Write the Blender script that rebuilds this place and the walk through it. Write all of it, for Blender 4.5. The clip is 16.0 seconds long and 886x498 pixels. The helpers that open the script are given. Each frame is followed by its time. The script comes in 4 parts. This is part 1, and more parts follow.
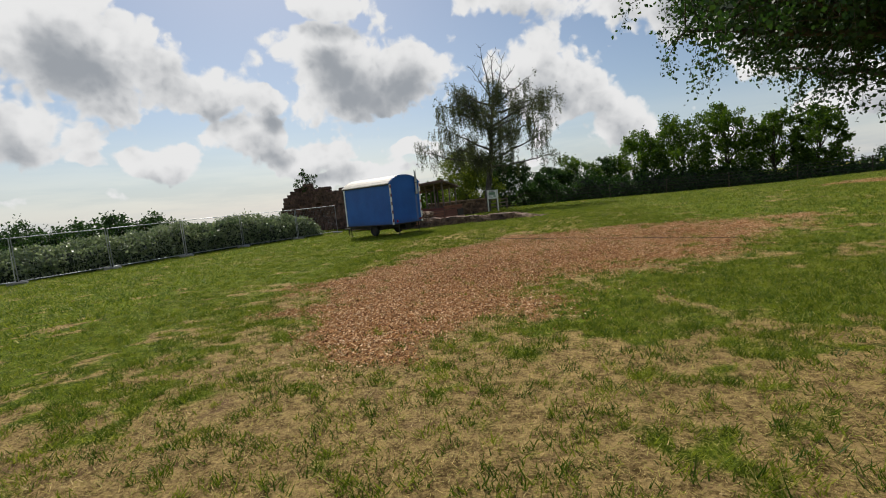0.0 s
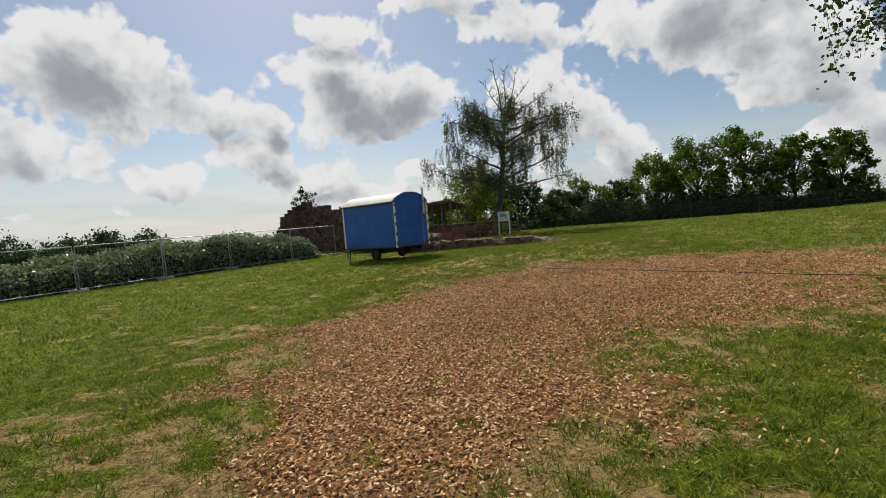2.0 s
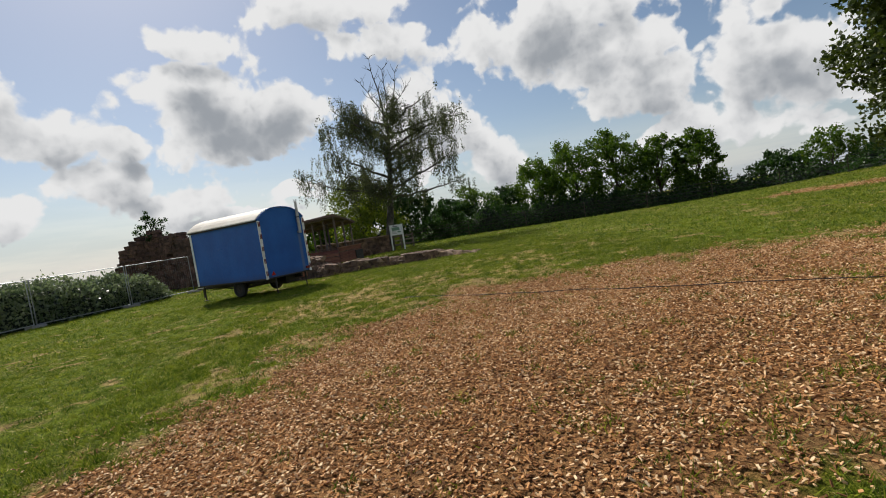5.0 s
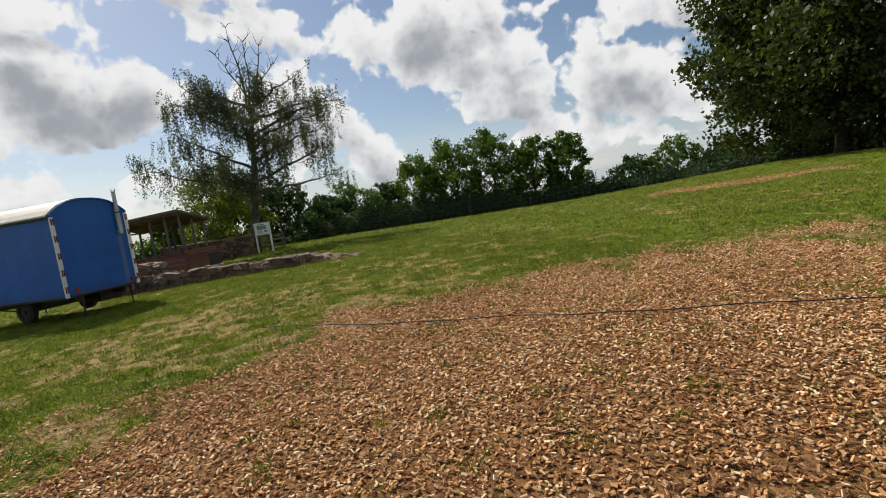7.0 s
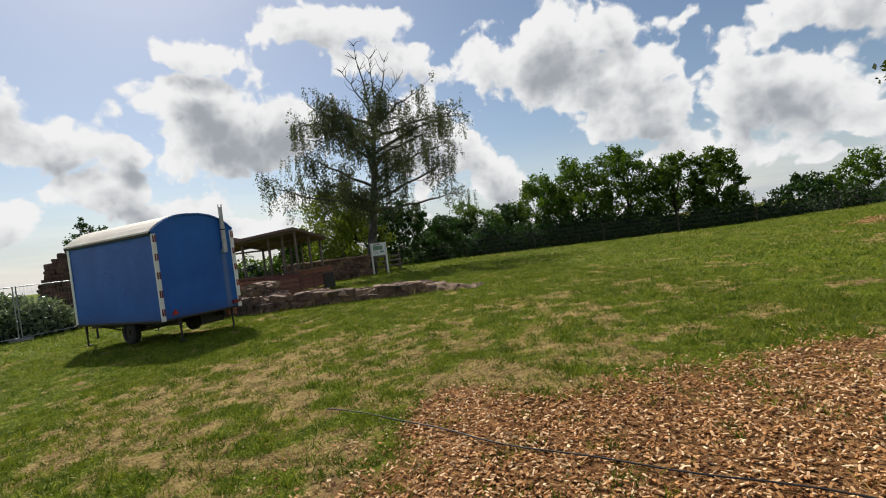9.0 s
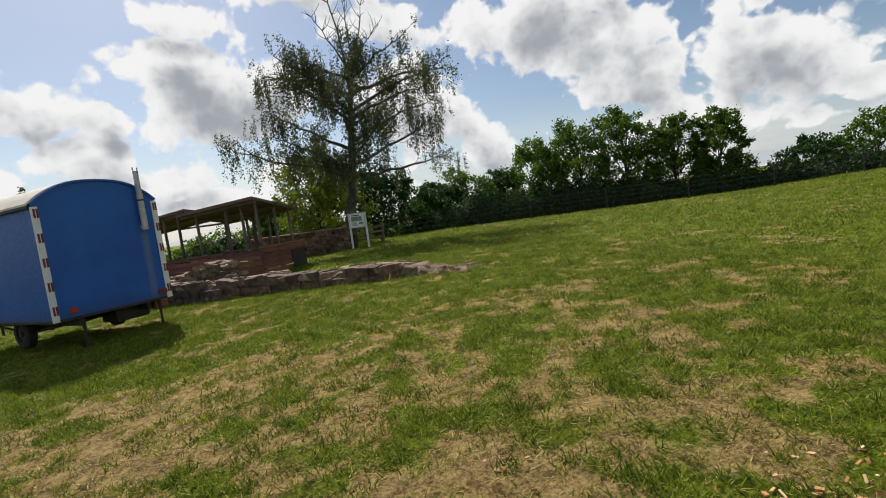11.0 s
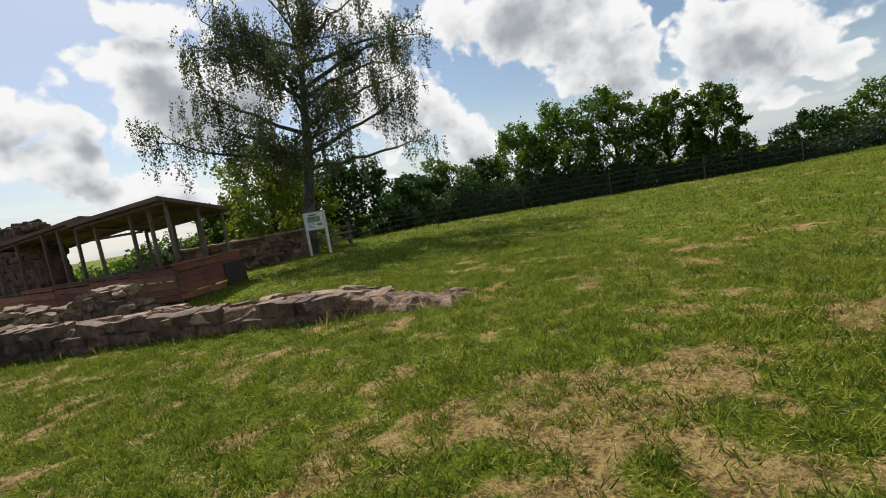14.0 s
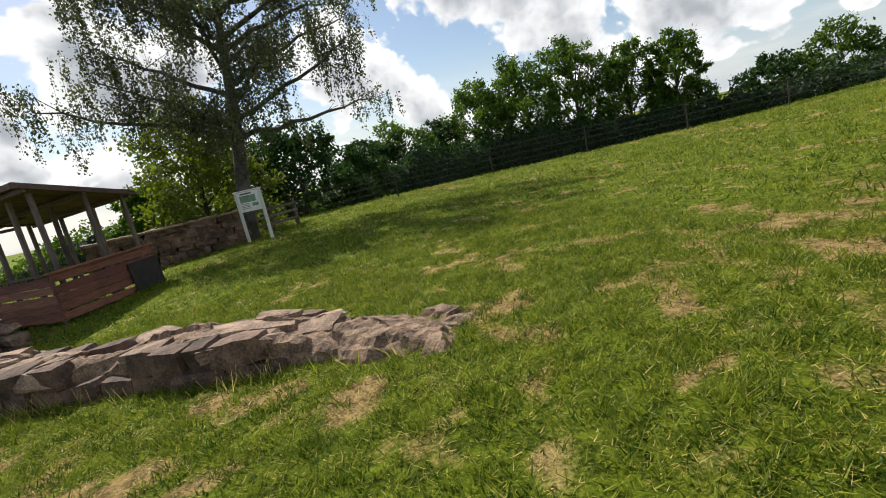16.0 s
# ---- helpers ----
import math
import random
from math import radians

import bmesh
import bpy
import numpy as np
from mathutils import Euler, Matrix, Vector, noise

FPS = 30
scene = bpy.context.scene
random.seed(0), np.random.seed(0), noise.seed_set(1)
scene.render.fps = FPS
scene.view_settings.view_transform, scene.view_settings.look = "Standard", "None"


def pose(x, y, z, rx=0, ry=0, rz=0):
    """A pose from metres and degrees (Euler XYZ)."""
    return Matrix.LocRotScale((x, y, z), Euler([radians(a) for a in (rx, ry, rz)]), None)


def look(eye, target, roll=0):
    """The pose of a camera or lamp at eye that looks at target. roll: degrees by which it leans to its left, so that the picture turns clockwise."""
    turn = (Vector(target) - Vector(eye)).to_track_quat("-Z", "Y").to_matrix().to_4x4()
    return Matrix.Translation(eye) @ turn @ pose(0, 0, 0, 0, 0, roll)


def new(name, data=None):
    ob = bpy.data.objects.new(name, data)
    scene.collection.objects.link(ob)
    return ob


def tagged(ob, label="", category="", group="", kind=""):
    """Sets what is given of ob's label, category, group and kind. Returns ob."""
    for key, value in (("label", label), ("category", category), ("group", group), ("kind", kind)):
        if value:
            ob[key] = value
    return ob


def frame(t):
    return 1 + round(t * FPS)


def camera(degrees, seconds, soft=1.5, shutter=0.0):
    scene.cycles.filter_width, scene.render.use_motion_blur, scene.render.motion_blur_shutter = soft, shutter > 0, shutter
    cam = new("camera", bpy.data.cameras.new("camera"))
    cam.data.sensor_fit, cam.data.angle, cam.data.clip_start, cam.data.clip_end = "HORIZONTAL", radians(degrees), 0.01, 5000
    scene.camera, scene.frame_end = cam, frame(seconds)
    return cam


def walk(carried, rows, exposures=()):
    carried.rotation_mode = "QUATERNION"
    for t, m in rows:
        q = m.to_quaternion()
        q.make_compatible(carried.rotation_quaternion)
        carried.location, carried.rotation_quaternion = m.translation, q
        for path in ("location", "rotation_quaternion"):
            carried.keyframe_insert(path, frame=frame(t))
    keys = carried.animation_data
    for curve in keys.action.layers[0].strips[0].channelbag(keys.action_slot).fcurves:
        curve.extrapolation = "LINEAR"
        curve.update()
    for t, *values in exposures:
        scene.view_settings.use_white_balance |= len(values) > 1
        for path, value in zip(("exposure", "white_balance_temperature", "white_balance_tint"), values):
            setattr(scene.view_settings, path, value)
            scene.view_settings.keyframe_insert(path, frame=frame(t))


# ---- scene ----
cam = camera(84.9, 16.0, soft=1.0)
METRES, EYE, TILT, LEAN, TURN = 20.3, 1.5, 0.0, 0.0, 0.0
ROWS = [
    (0.0, 0.0, 0.0, 0.0, -0.57, -5.9, 5.57),
    (0.5, -0.001, 0.0339, 0.0005, -1.81, -5.71, 4.7),
    (1.0, -0.0055, 0.0669, -0.0001, -1.63, -4.24, 2.8),
    (1.5, -0.0089, 0.0985, -0.0019, -3.32, -4.92, 2.8),
    (2.0, -0.0156, 0.1282, -0.002, -0.3, -3.25, 4.61),
    (2.5, -0.0186, 0.1586, -0.0031, -1.54, -3.11, 5.5),
    (3.0, -0.0208, 0.1909, -0.0028, -2.02, -2.94, 7.0),
    (3.5, -0.0198, 0.2198, -0.0021, -10.55, -4.53, 7.02),
    (4.0, -0.0164, 0.2511, -0.0023, -11.98, -3.78, 9.0),
    (6.5, 0.009, 0.4041, -0.0028, -23.16, -3.95, 8.35),
    (7.0, 0.0214, 0.4336, -0.0028, -28.23, -5.46, 8.38),
    (7.5, 0.0318, 0.4636, -0.0005, -26.84, -2.28, 5.12),
    (8.0, 0.0409, 0.496, 0.0009, -14.86, 1.55, 6.24),
    (10.5, 0.0912, 0.6417, 0.0005, -14.81, -5.73, 7.43),
    (11.0, 0.0996, 0.6717, 0.0025, -15.17, -4.95, 7.62),
    (11.5, 0.1068, 0.7, 0.0037, -14.85, -3.12, 6.78),
    (12.0, 0.1177, 0.7275, 0.003, -13.31, -4.05, 6.23),
    (12.5, 0.1278, 0.7587, 0.0026, -11.9, -6.2, 7.26),
    (13.0, 0.1375, 0.7872, 0.0019, -12.68, -5.75, 9.16),
    (13.5, 0.1468, 0.82, 0.0009, -9.88, -4.91, 12.44),
    (14.0, 0.1578, 0.8476, 0.0015, -17.28, -6.08, 9.68),
    (14.5, 0.1672, 0.8777, 0.0018, -13.76, -5.4, 12.06),
    (15.0, 0.1744, 0.9056, 0.0015, -19.64, -9.76, 10.34),
    (15.5, 0.1839, 0.9357, 0.0027, -22.59, -10.87, 10.6),
    (16.0, 0.1876, 0.9654, 0.003, -22.65, -11.16, 12.57),
]
walk(cam, [(t, pose(0, 0, EYE, TILT, LEAN, TURN) @ pose(METRES * x, METRES * y, METRES * z, 90 + pitch, roll, yaw)) for t, x, y, z, yaw, pitch, roll in ROWS],
     ((0.0, -0.34), (3.5, -0.40), (6.5, -0.27), (10.5, -0.20), (13.0, -0.14), (14.6, -0.10), (16.0, 0.12)))
# ---- world, sun ----
SUN_AZ, SUN_EL = -17.0, 46.0          # degrees: azimuth from +y towards +x, elevation
_a, _e = radians(SUN_AZ), radians(SUN_EL)
TO_SUN = Vector((math.sin(_a) * math.cos(_e), math.cos(_a) * math.cos(_e), math.sin(_e)))
sun = new("sun", bpy.data.lights.new("sun", "SUN"))
sun.data.energy, sun.data.angle, sun.data.color = 5.2, radians(0.55), (1.0, 0.95, 0.87)
sun.matrix_world = look(TO_SUN * 60, (0, 0, 0))


class Graph:
    """Short notation for node trees."""
    def __init__(self, tree):
        self.t = tree

    def n(self, kind, ins=None, operation="", use_clamp=False, data_type="", interpolation_type="", vector_type="", feature="", attribute_name=""):
        node = self.t.nodes.new(kind)
        if operation:
            node.operation = operation
        if use_clamp:
            node.use_clamp = True
        if data_type:
            node.data_type = data_type
        if interpolation_type:
            node.interpolation_type = interpolation_type
        if vector_type:
            node.vector_type = vector_type
        if feature:
            node.feature = feature
        if attribute_name:
            node.attribute_name = attribute_name
        for k, v in (ins or {}).items():
            if isinstance(v, bpy.types.NodeSocket):
                self.t.links.new(v, node.inputs[k])
            else:
                node.inputs[k].default_value = v
        return node

    def m(self, op, a, b=0.0, c=None, clamp=False):
        ins = {0: a, 1: b}
        if c is not None:
            ins[2] = c
        return self.n("ShaderNodeMath", ins, operation=op, use_clamp=clamp).outputs[0]

    def mix(self, f, a, b):
        node = self.n("ShaderNodeMix", None, data_type="RGBA")
        for k, v in ((0, f), (6, a), (7, b)):
            if isinstance(v, bpy.types.NodeSocket):
                self.t.links.new(v, node.inputs[k])
            else:
                node.inputs[k].default_value = (*v, 1) if isinstance(v, tuple) and len(v) == 3 else v
        return node.outputs[2]

    def ramp(self, f, lo, hi, a=0.0, b=1.0, smooth=True):
        return self.n("ShaderNodeMapRange", {0: f, 1: lo, 2: hi, 3: a, 4: b},
                      interpolation_type="SMOOTHSTEP" if smooth else "LINEAR").outputs[0]

    def noise(self, vec, scale, detail=4.0, rough=0.55, out=0, **kw):
        return self.n("ShaderNodeTexNoise", {"Vector": vec, "Scale": scale, "Detail": detail, "Roughness": rough, **kw}).outputs[out]


# cumulus heaps: azimuth, elevation, half width, half height in degrees
HEAPS = [(-7, 14.2, 10.5, 6.2), (-2.5, 15, 6.5, 4.6), (-11, 16.5, 5.5, 4), (-24, 13.2, 5.2, 2.7), (-18.5, 12.4, 3, 1.8), (-20, 8.2, 4.4, 3),
         (-29, 6.3, 4, 2), (-36, 16.5, 12, 6), (-40, 9.5, 6, 3.6), (13, 12.2, 6, 4.6), (17, 9.2, 4.6, 3.2), (-11, 22, 4, 2),
         (10.3, 21, 5, 2.2), (-14, 6.0, 4.5, 1.9), (28, 18.5, 13, 5), (34, 15.5, 8, 3.4), (38, 10.5, 6.5, 3.2), (50, 10, 8, 4.4),
         (21, 6.2, 4.5, 2.6), (42, 5.3, 9, 2.4), (4, 24.5, 9, 2.6), (53, 16.5, 9, 3), (-8, 3.8, 7, 1.3), (31, 3.8, 5, 1.6)]
# the rest of the sky goes on in the same way
_c = random.Random(9)
HEAPS += [(70 + 13.5 * k + _c.uniform(-4, 4), _c.uniform(8, 17), _c.uniform(8, 12), _c.uniform(4, 6.5)) for k in range(17)]
HEAPS += [(30 * k + _c.uniform(-8, 8), _c.uniform(36, 52), _c.uniform(9, 15), _c.uniform(5, 8)) for k in range(12)]

world = bpy.data.worlds.new("sky")
scene.world = world
world.use_nodes = True
world.node_tree.nodes.clear()
grp = bpy.data.node_groups.new("cloud_mass", "ShaderNodeTree")
grp.interface.new_socket("way", in_out="INPUT", socket_type="NodeSocketVector")
grp.interface.new_socket("mass", in_out="OUTPUT", socket_type="NodeSocketFloat")
g = Graph(grp)
gi, go = g.n("NodeGroupInput"), g.n("NodeGroupOutput")
big = g.noise(gi.outputs[0], 7.0, 3.0, 0.5, out=1)
warp = g.n("ShaderNodeVectorMath", {0: big, 1: (0.5, 0.5, 0.5)}, operation="SUBTRACT").outputs[0]
warp = g.n("ShaderNodeVectorMath", {0: warp, "Scale": 0.05}, operation="SCALE").outputs[0]
d1 = g.n("ShaderNodeVectorMath", {0: gi.outputs[0], 1: warp}, operation="ADD").outputs[0]
top = None
for az, el, ha, he in HEAPS:
    a, e = radians(az), radians(el)
    c = Vector((math.sin(a) * math.cos(e), math.cos(a) * math.cos(e), math.sin(e)))
    mp = g.n("ShaderNodeMapping", {0: d1, 1: c, 2: Euler((e, 0, -a)), 3: (math.sin(radians(ha * 1.24)), 0.6, math.sin(radians(he * 1.24)))}, vector_type="TEXTURE")
    ln = g.n("ShaderNodeVectorMath", {0: mp.outputs[0]}, operation="LENGTH").outputs["Value"]
    v = g.m("SUBTRACT", 1.0, ln)
    top = v if top is None else g.n("ShaderNodeMath", {0: top, 1: v, 2: 0.12}, operation="SMOOTH_MAX").outputs[0]
low = g.n("ShaderNodeMapping", {0: d1, 3: (1.0, 1.0, 2.6)}).outputs[0]
lz = g.n("ShaderNodeSeparateXYZ", {0: d1}).outputs[2]
band = g.m("MULTIPLY", g.ramp(lz, 0.02, 0.06), g.ramp(lz, 0.11, 0.19, 1.0, 0.0))
small = g.m("SUBTRACT", g.m("MULTIPLY", g.noise(low, 7.5, 2.0, 0.5), g.m("MULTIPLY", band, 3.3)), 1.62)
top = g.n("ShaderNodeMath", {0: top, 1: small, 2: 0.12}, operation="SMOOTH_MAX").outputs[0]
fine = g.noise(d1, 15.0, 8.0, 0.52)
soft = g.n("ShaderNodeVectorMath", {0: g.noise(gi.outputs[0], 40.0, 3.0, 0.5, out=1), "Scale": 0.022}, operation="SCALE").outputs[0]
d2 = g.n("ShaderNodeVectorMath", {0: d1, 1: soft}, operation="ADD").outputs[0]
puff = g.n("ShaderNodeTexVoronoi", {"Vector": d2, "Scale": 13.0, "Detail": 2.4, "Roughness": 0.55, "Lacunarity": 2.3}, feature="SMOOTH_F1").outputs[0]
mass = g.m("ADD", top, g.m("MULTIPLY", g.m("SUBTRACT", fine, 0.5), 0.65))
mass = g.m("ADD", mass, g.m("MULTIPLY", g.m("SUBTRACT", 0.61, puff), 0.85))
g.t.links.new(mass, go.inputs[0])

g = Graph(world.node_tree)
tc = g.n("ShaderNodeTexCoord").outputs["Generated"]
air = g.n("ShaderNodeTexSky")
air.sky_type, air.sun_disc, air.sun_elevation, air.sun_rotation = "NISHITA", False, radians(SUN_EL), radians(SUN_AZ)
air.air_density, air.dust_density, air.ozone_density = 1.0, 0.8, 1.0
sky = air.outputs[0]
sky = g.n("ShaderNodeVectorMath", {0: sky, "Scale": 0.105}, operation="SCALE").outputs[0]
n0 = g.t.nodes.new("ShaderNodeGroup"); n0.node_tree = grp; g.t.links.new(tc, n0.inputs[0])
up = g.n("ShaderNodeVectorMath", {0: tc, 1: (TO_SUN.x * 0.02 - 0.008, 0.0, 0.04)}, operation="ADD").outputs[0]
n1 = g.t.nodes.new("ShaderNodeGroup"); n1.node_tree = grp; g.t.links.new(up, n1.inputs[0])
z = g.n("ShaderNodeSeparateXYZ", {0: tc}).outputs[2]
alpha = g.ramp(n0.outputs[0], 0.0, 0.2)
shade = g.ramp(g.m("ADD", g.m("MULTIPLY", n1.outputs[0], 0.9), g.m("MULTIPLY", n0.outputs[0], 0.35)), 0.08, 1.08)
tone = g.mix(shade, (1.02, 1.02, 1.02), (0.41, 0.44, 0.48))
haze = g.ramp(z, -0.02, 0.20, 0.75, 0.0)
streak = g.n("ShaderNodeMapping", {0: tc, 3: (2.0, 2.0, 16.0)})
bank = g.ramp(g.noise(streak.outputs[0], 1.6, 5.0, 0.55), 0.38, 0.62)
hazecol = g.mix(bank, (0.62, 0.70, 0.79), (0.86, 0.88, 0.90))
out = g.mix(haze, sky, hazecol)
out = g.mix(g.m("MULTIPLY", alpha, g.ramp(z, 0.0, 0.06, 0.25, 1.0)), out, tone)
bg = g.n("ShaderNodeBackground", {0: out, 1: 1.0})
wo = g.n("ShaderNodeOutputWorld", {0: bg.outputs[0]})


# ---- numbers of the ground ----
def vnoise(x, y, s, seed):
    """Smooth value noise of cell size s, 0 to 1, on arrays."""
    x, y = np.asarray(x, float) / s + seed * 17.31, np.asarray(y, float) / s + seed * 9.17
    xi, yi = np.floor(x), np.floor(y)
    fx, fy = x - xi, y - yi
    fx, fy = fx * fx * (3 - 2 * fx), fy * fy * (3 - 2 * fy)

    def h(i, j):
        v = np.sin(i * 127.1 + j * 311.7 + seed * 74.7) * 43758.5453
        return v - np.floor(v)
    return (h(xi, yi) * (1 - fx) + h(xi + 1, yi) * fx) * (1 - fy) + (h(xi, yi + 1) * (1 - fx) + h(xi + 1, yi + 1) * fx) * fy


def sstep(a, b, v):
    k = np.clip((np.asarray(v, float) - a) / (b - a), 0, 1)
    return k * k * (3 - 2 * k)


def height(x, y):
    x, y = np.asarray(x, float), np.asarray(y, float)
    h = sstep(4, 22, y) * (0.06 + 0.25 * np.tanh(x / 5)) + 0.6 * np.exp(-((x - 37) ** 2 + (y - 25) ** 2) / 130)
    h = h - 0.1 * sstep(-11, -18, x)
    past = (x - 7) * 0.409 + (y - 39.5) * 0.912
    left = (x + 15.5) * -0.84 + (y - 22.7) * 0.54
    h = h - 1.6 * sstep(0.5, 14, past) - 2.2 * sstep(3, 30, left)
    r = np.hypot(x, y - 15)
    h = h - 7 * sstep(60, 700, r)
    near = 1 - sstep(30, 60, r)
    return h + near * (0.035 * (vnoise(x, y, 1.7, 1) - 0.5) + 0.015 * (vnoise(x, y, 0.45, 2) - 0.5))


BED = np.array([(-0.8, 5.0), (-1.6, 7.2), (-2.4, 9.6), (-1.4, 12.0), (-0.4, 13.9), (1.0, 14.8), (2.6, 15.0), (4.2, 14.5), (5.6, 13.7),
                (8.6, 13.6), (9.4, 12.4), (6.9, 11.0), (5.2, 9.8), (3.6, 8.4), (1.8, 8.0), (1.6, 6.9), (0.1, 5.9)])
BED2 = np.array([(17.5, 24.5), (22, 25.2), (26, 20), (24.6, 18.2), (21.5, 21)])


def inside(x, y, poly):
    """Signed distance to a polygon, positive inside."""
    best, odd = np.full(np.shape(x), 1e9), np.zeros(np.shape(x), bool)
    for (ax, ay), (bx, by) in zip(poly, np.roll(poly, -1, 0)):
        t = np.clip(((x - ax) * (bx - ax) + (y - ay) * (by - ay)) / ((bx - ax) ** 2 + (by - ay) ** 2), 0, 1)
        best = np.minimum(best, np.hypot(x - ax - t * (bx - ax), y - ay - t * (by - ay)))
        odd ^= ((ay > y) != (by > y)) & (x < (bx - ax) * (y - ay) / (by - ay + 1e-12) + ax)
    return np.where(odd, best, -best)


def chip_cover(x, y):
    d = inside(x, y, BED) + 1.7 * (vnoise(x, y, 0.9, 5) - 0.5) + 0.9 * (vnoise(x, y, 0.25, 6) - 0.5)
    d2 = inside(x, y, BED2) + 2.0 * (vnoise(x, y, 1.2, 7) - 0.6)
    return np.maximum(sstep(-1.15, 0.75, d), 0.85 * sstep(-0.7, 0.7, d2))


def dryness(x, y):
    """0: green turf, 1: straw and bare soil."""
    v = 0.16 * vnoise(x, y, 1.9, 11) + 0.36 * vnoise(x, y, 0.5, 12) + 0.48 * vnoise(x + 0.3 * y, y, 0.19, 13)
    start = 1.5 * np.exp(-((x + 0.9) / 3.3) ** 2 - ((y - 3.4) / 3.0) ** 2) + 0.8 * np.exp(-((x - 3.4) / 1.6) ** 2 - ((y - 2.6) / 1.4) ** 2)
    worn = start + 1.0 * np.exp(-((x - 0.2) / 3.0) ** 2 - ((y - 17.6) / 2.3) ** 2) + 0.35 * np.exp(-((x - 2.5) / 5) ** 2 - ((y - 19.5) / 3) ** 2) + 0.28 * np.exp(-((x - 6.5) / 3.5) ** 2 - ((y - 18.5) / 4) ** 2)
    worn = worn + 0.4 * np.exp(-((x - 8) / 3) ** 2 - ((y - 10) / 2) ** 2) + 0.7 * np.exp(-((x + 0.6) / 1.3) ** 2 - ((y - 25.3) / 0.8) ** 2)
    worn = worn + 0.6 * np.exp(-((x - 5.1) / 0.8) ** 2 - ((y - 23.1) / 0.6) ** 2) + 0.75 * sstep(1.7, 0.1, np.abs(inside(x, y, BED)))
    worn = worn + 0.35 * np.exp(-((x - 3.0) / 2.5) ** 2 - ((y - 22) / 1.6) ** 2) + 0.25 * sstep(8, 15, x) * vnoise(x, y, 4.5, 14)
    return sstep(0.485, 0.92, v + 0.29 * np.clip(worn, 0, 1.4))


# ---- materials ----
def material(name, rough=0.8, metal=0.0):
    mat = bpy.data.materials.new(name)
    mat.use_nodes = True
    g = Graph(mat.node_tree)
    b = mat.node_tree.nodes["Principled BSDF"]
    b.inputs["Roughness"].default_value, b.inputs["Metallic"].default_value = rough, metal
    return mat, g, b


def put(g, sock, b, name="Base Color"):
    g.t.links.new(sock, b.inputs[name])


def bump(g, b, h, strength, dist):
    put(g, g.n("ShaderNodeBump", {"Height": h, "Strength": strength, "Distance": dist}).outputs[0], b, "Normal")


def obj_co(g):
    return g.n("ShaderNodeTexCoord").outputs["Object"]


def geo_co(g):
    return g.n("ShaderNodeNewGeometry").outputs["Position"]


def mottled(name, a, b2, scale, rough=0.8, metal=0.0, fine=8.0, bump_d=0.01, rand=0.25, world_co=False):
    """Two-colour surface with coarse stains, fine grain and relief."""
    mat, g, b = material(name, rough, metal)
    co = geo_co(g) if world_co else obj_co(g)
    c1, c2 = g.noise(co, scale, 4, 0.6), g.noise(co, scale * fine, 4, 0.65)
    f = g.ramp(g.m("ADD", g.m("MULTIPLY", c1, 0.6), g.m("MULTIPLY", c2, 0.4)), 0.36, 0.66)
    col = g.mix(f, a, b2)
    r = g.n("ShaderNodeObjectInfo").outputs["Random"]
    col = g.n("ShaderNodeHueSaturation", {"Color": col, "Value": g.ramp(r, 0, 1, 1 - rand, 1 + rand, False)}).outputs[0]
    put(g, col, b)
    put(g, g.ramp(c2, 0.3, 0.7, max(rough - 0.12, 0.05), min(rough + 0.1, 1)), b, "Roughness")
    bump(g, b, g.m("ADD", c1, g.m("MULTIPLY", c2, 0.5)), 0.6, bump_d)
    return mat


def leafy(name, a, b2, trans=0.45, rough=0.5):
    """Leaves: varied per leaf, light shines through."""
    mat, g, b = material(name, rough)
    geo = g.n("ShaderNodeNewGeometry")
    pos = g.noise(geo.outputs["Position"], 0.9, 2)
    f = g.m("ADD", g.m("MULTIPLY", geo.outputs["Random Per Island"], 0.65), g.m("MULTIPLY", g.ramp(pos, 0.3, 0.7), 0.35))
    col = g.mix(f, a, b2)
    put(g, col, b)
    b.inputs["Specular IOR Level"].default_value = 0.3
    lit = g.n("ShaderNodeHueSaturation", {"Color": col, "Saturation": 1.15, "Value": 1.5}).outputs[0]
    tr = g.n("ShaderNodeBsdfTranslucent", {0: lit}).outputs[0]
    mx = g.n("ShaderNodeMixShader", {0: trans, 1: b.outputs[0], 2: tr}).outputs[0]
    g.t.links.new(mx, mat.node_tree.nodes["Material Output"].inputs[0])
    return mat


def wood(name, a, b2, rough=0.75, axis=(1.0, 1.0, 1.0)):
    mat, g, b = material(name, rough)
    mp = g.n("ShaderNodeMapping", {0: obj_co(g), 3: axis}).outputs[0]
    grain = g.noise(mp, 9.0, 5, 0.65, Distortion=0.6)
    stain = g.noise(obj_co(g), 1.3, 3)
    col = g.mix(g.ramp(g.m("ADD", g.m("MULTIPLY", grain, 0.7), g.m("MULTIPLY", stain, 0.3)), 0.35, 0.65), a, b2)
    r = g.n("ShaderNodeObjectInfo").outputs["Random"]
    col = g.n("ShaderNodeHueSaturation", {"Color": col, "Value": g.ramp(r, 0, 1, 0.7, 1.3, False), "Hue": g.ramp(r, 0, 1, 0.49, 0.51, False)}).outputs[0]
    put(g, col, b)
    bump(g, b, grain, 0.5, 0.006)
    return mat


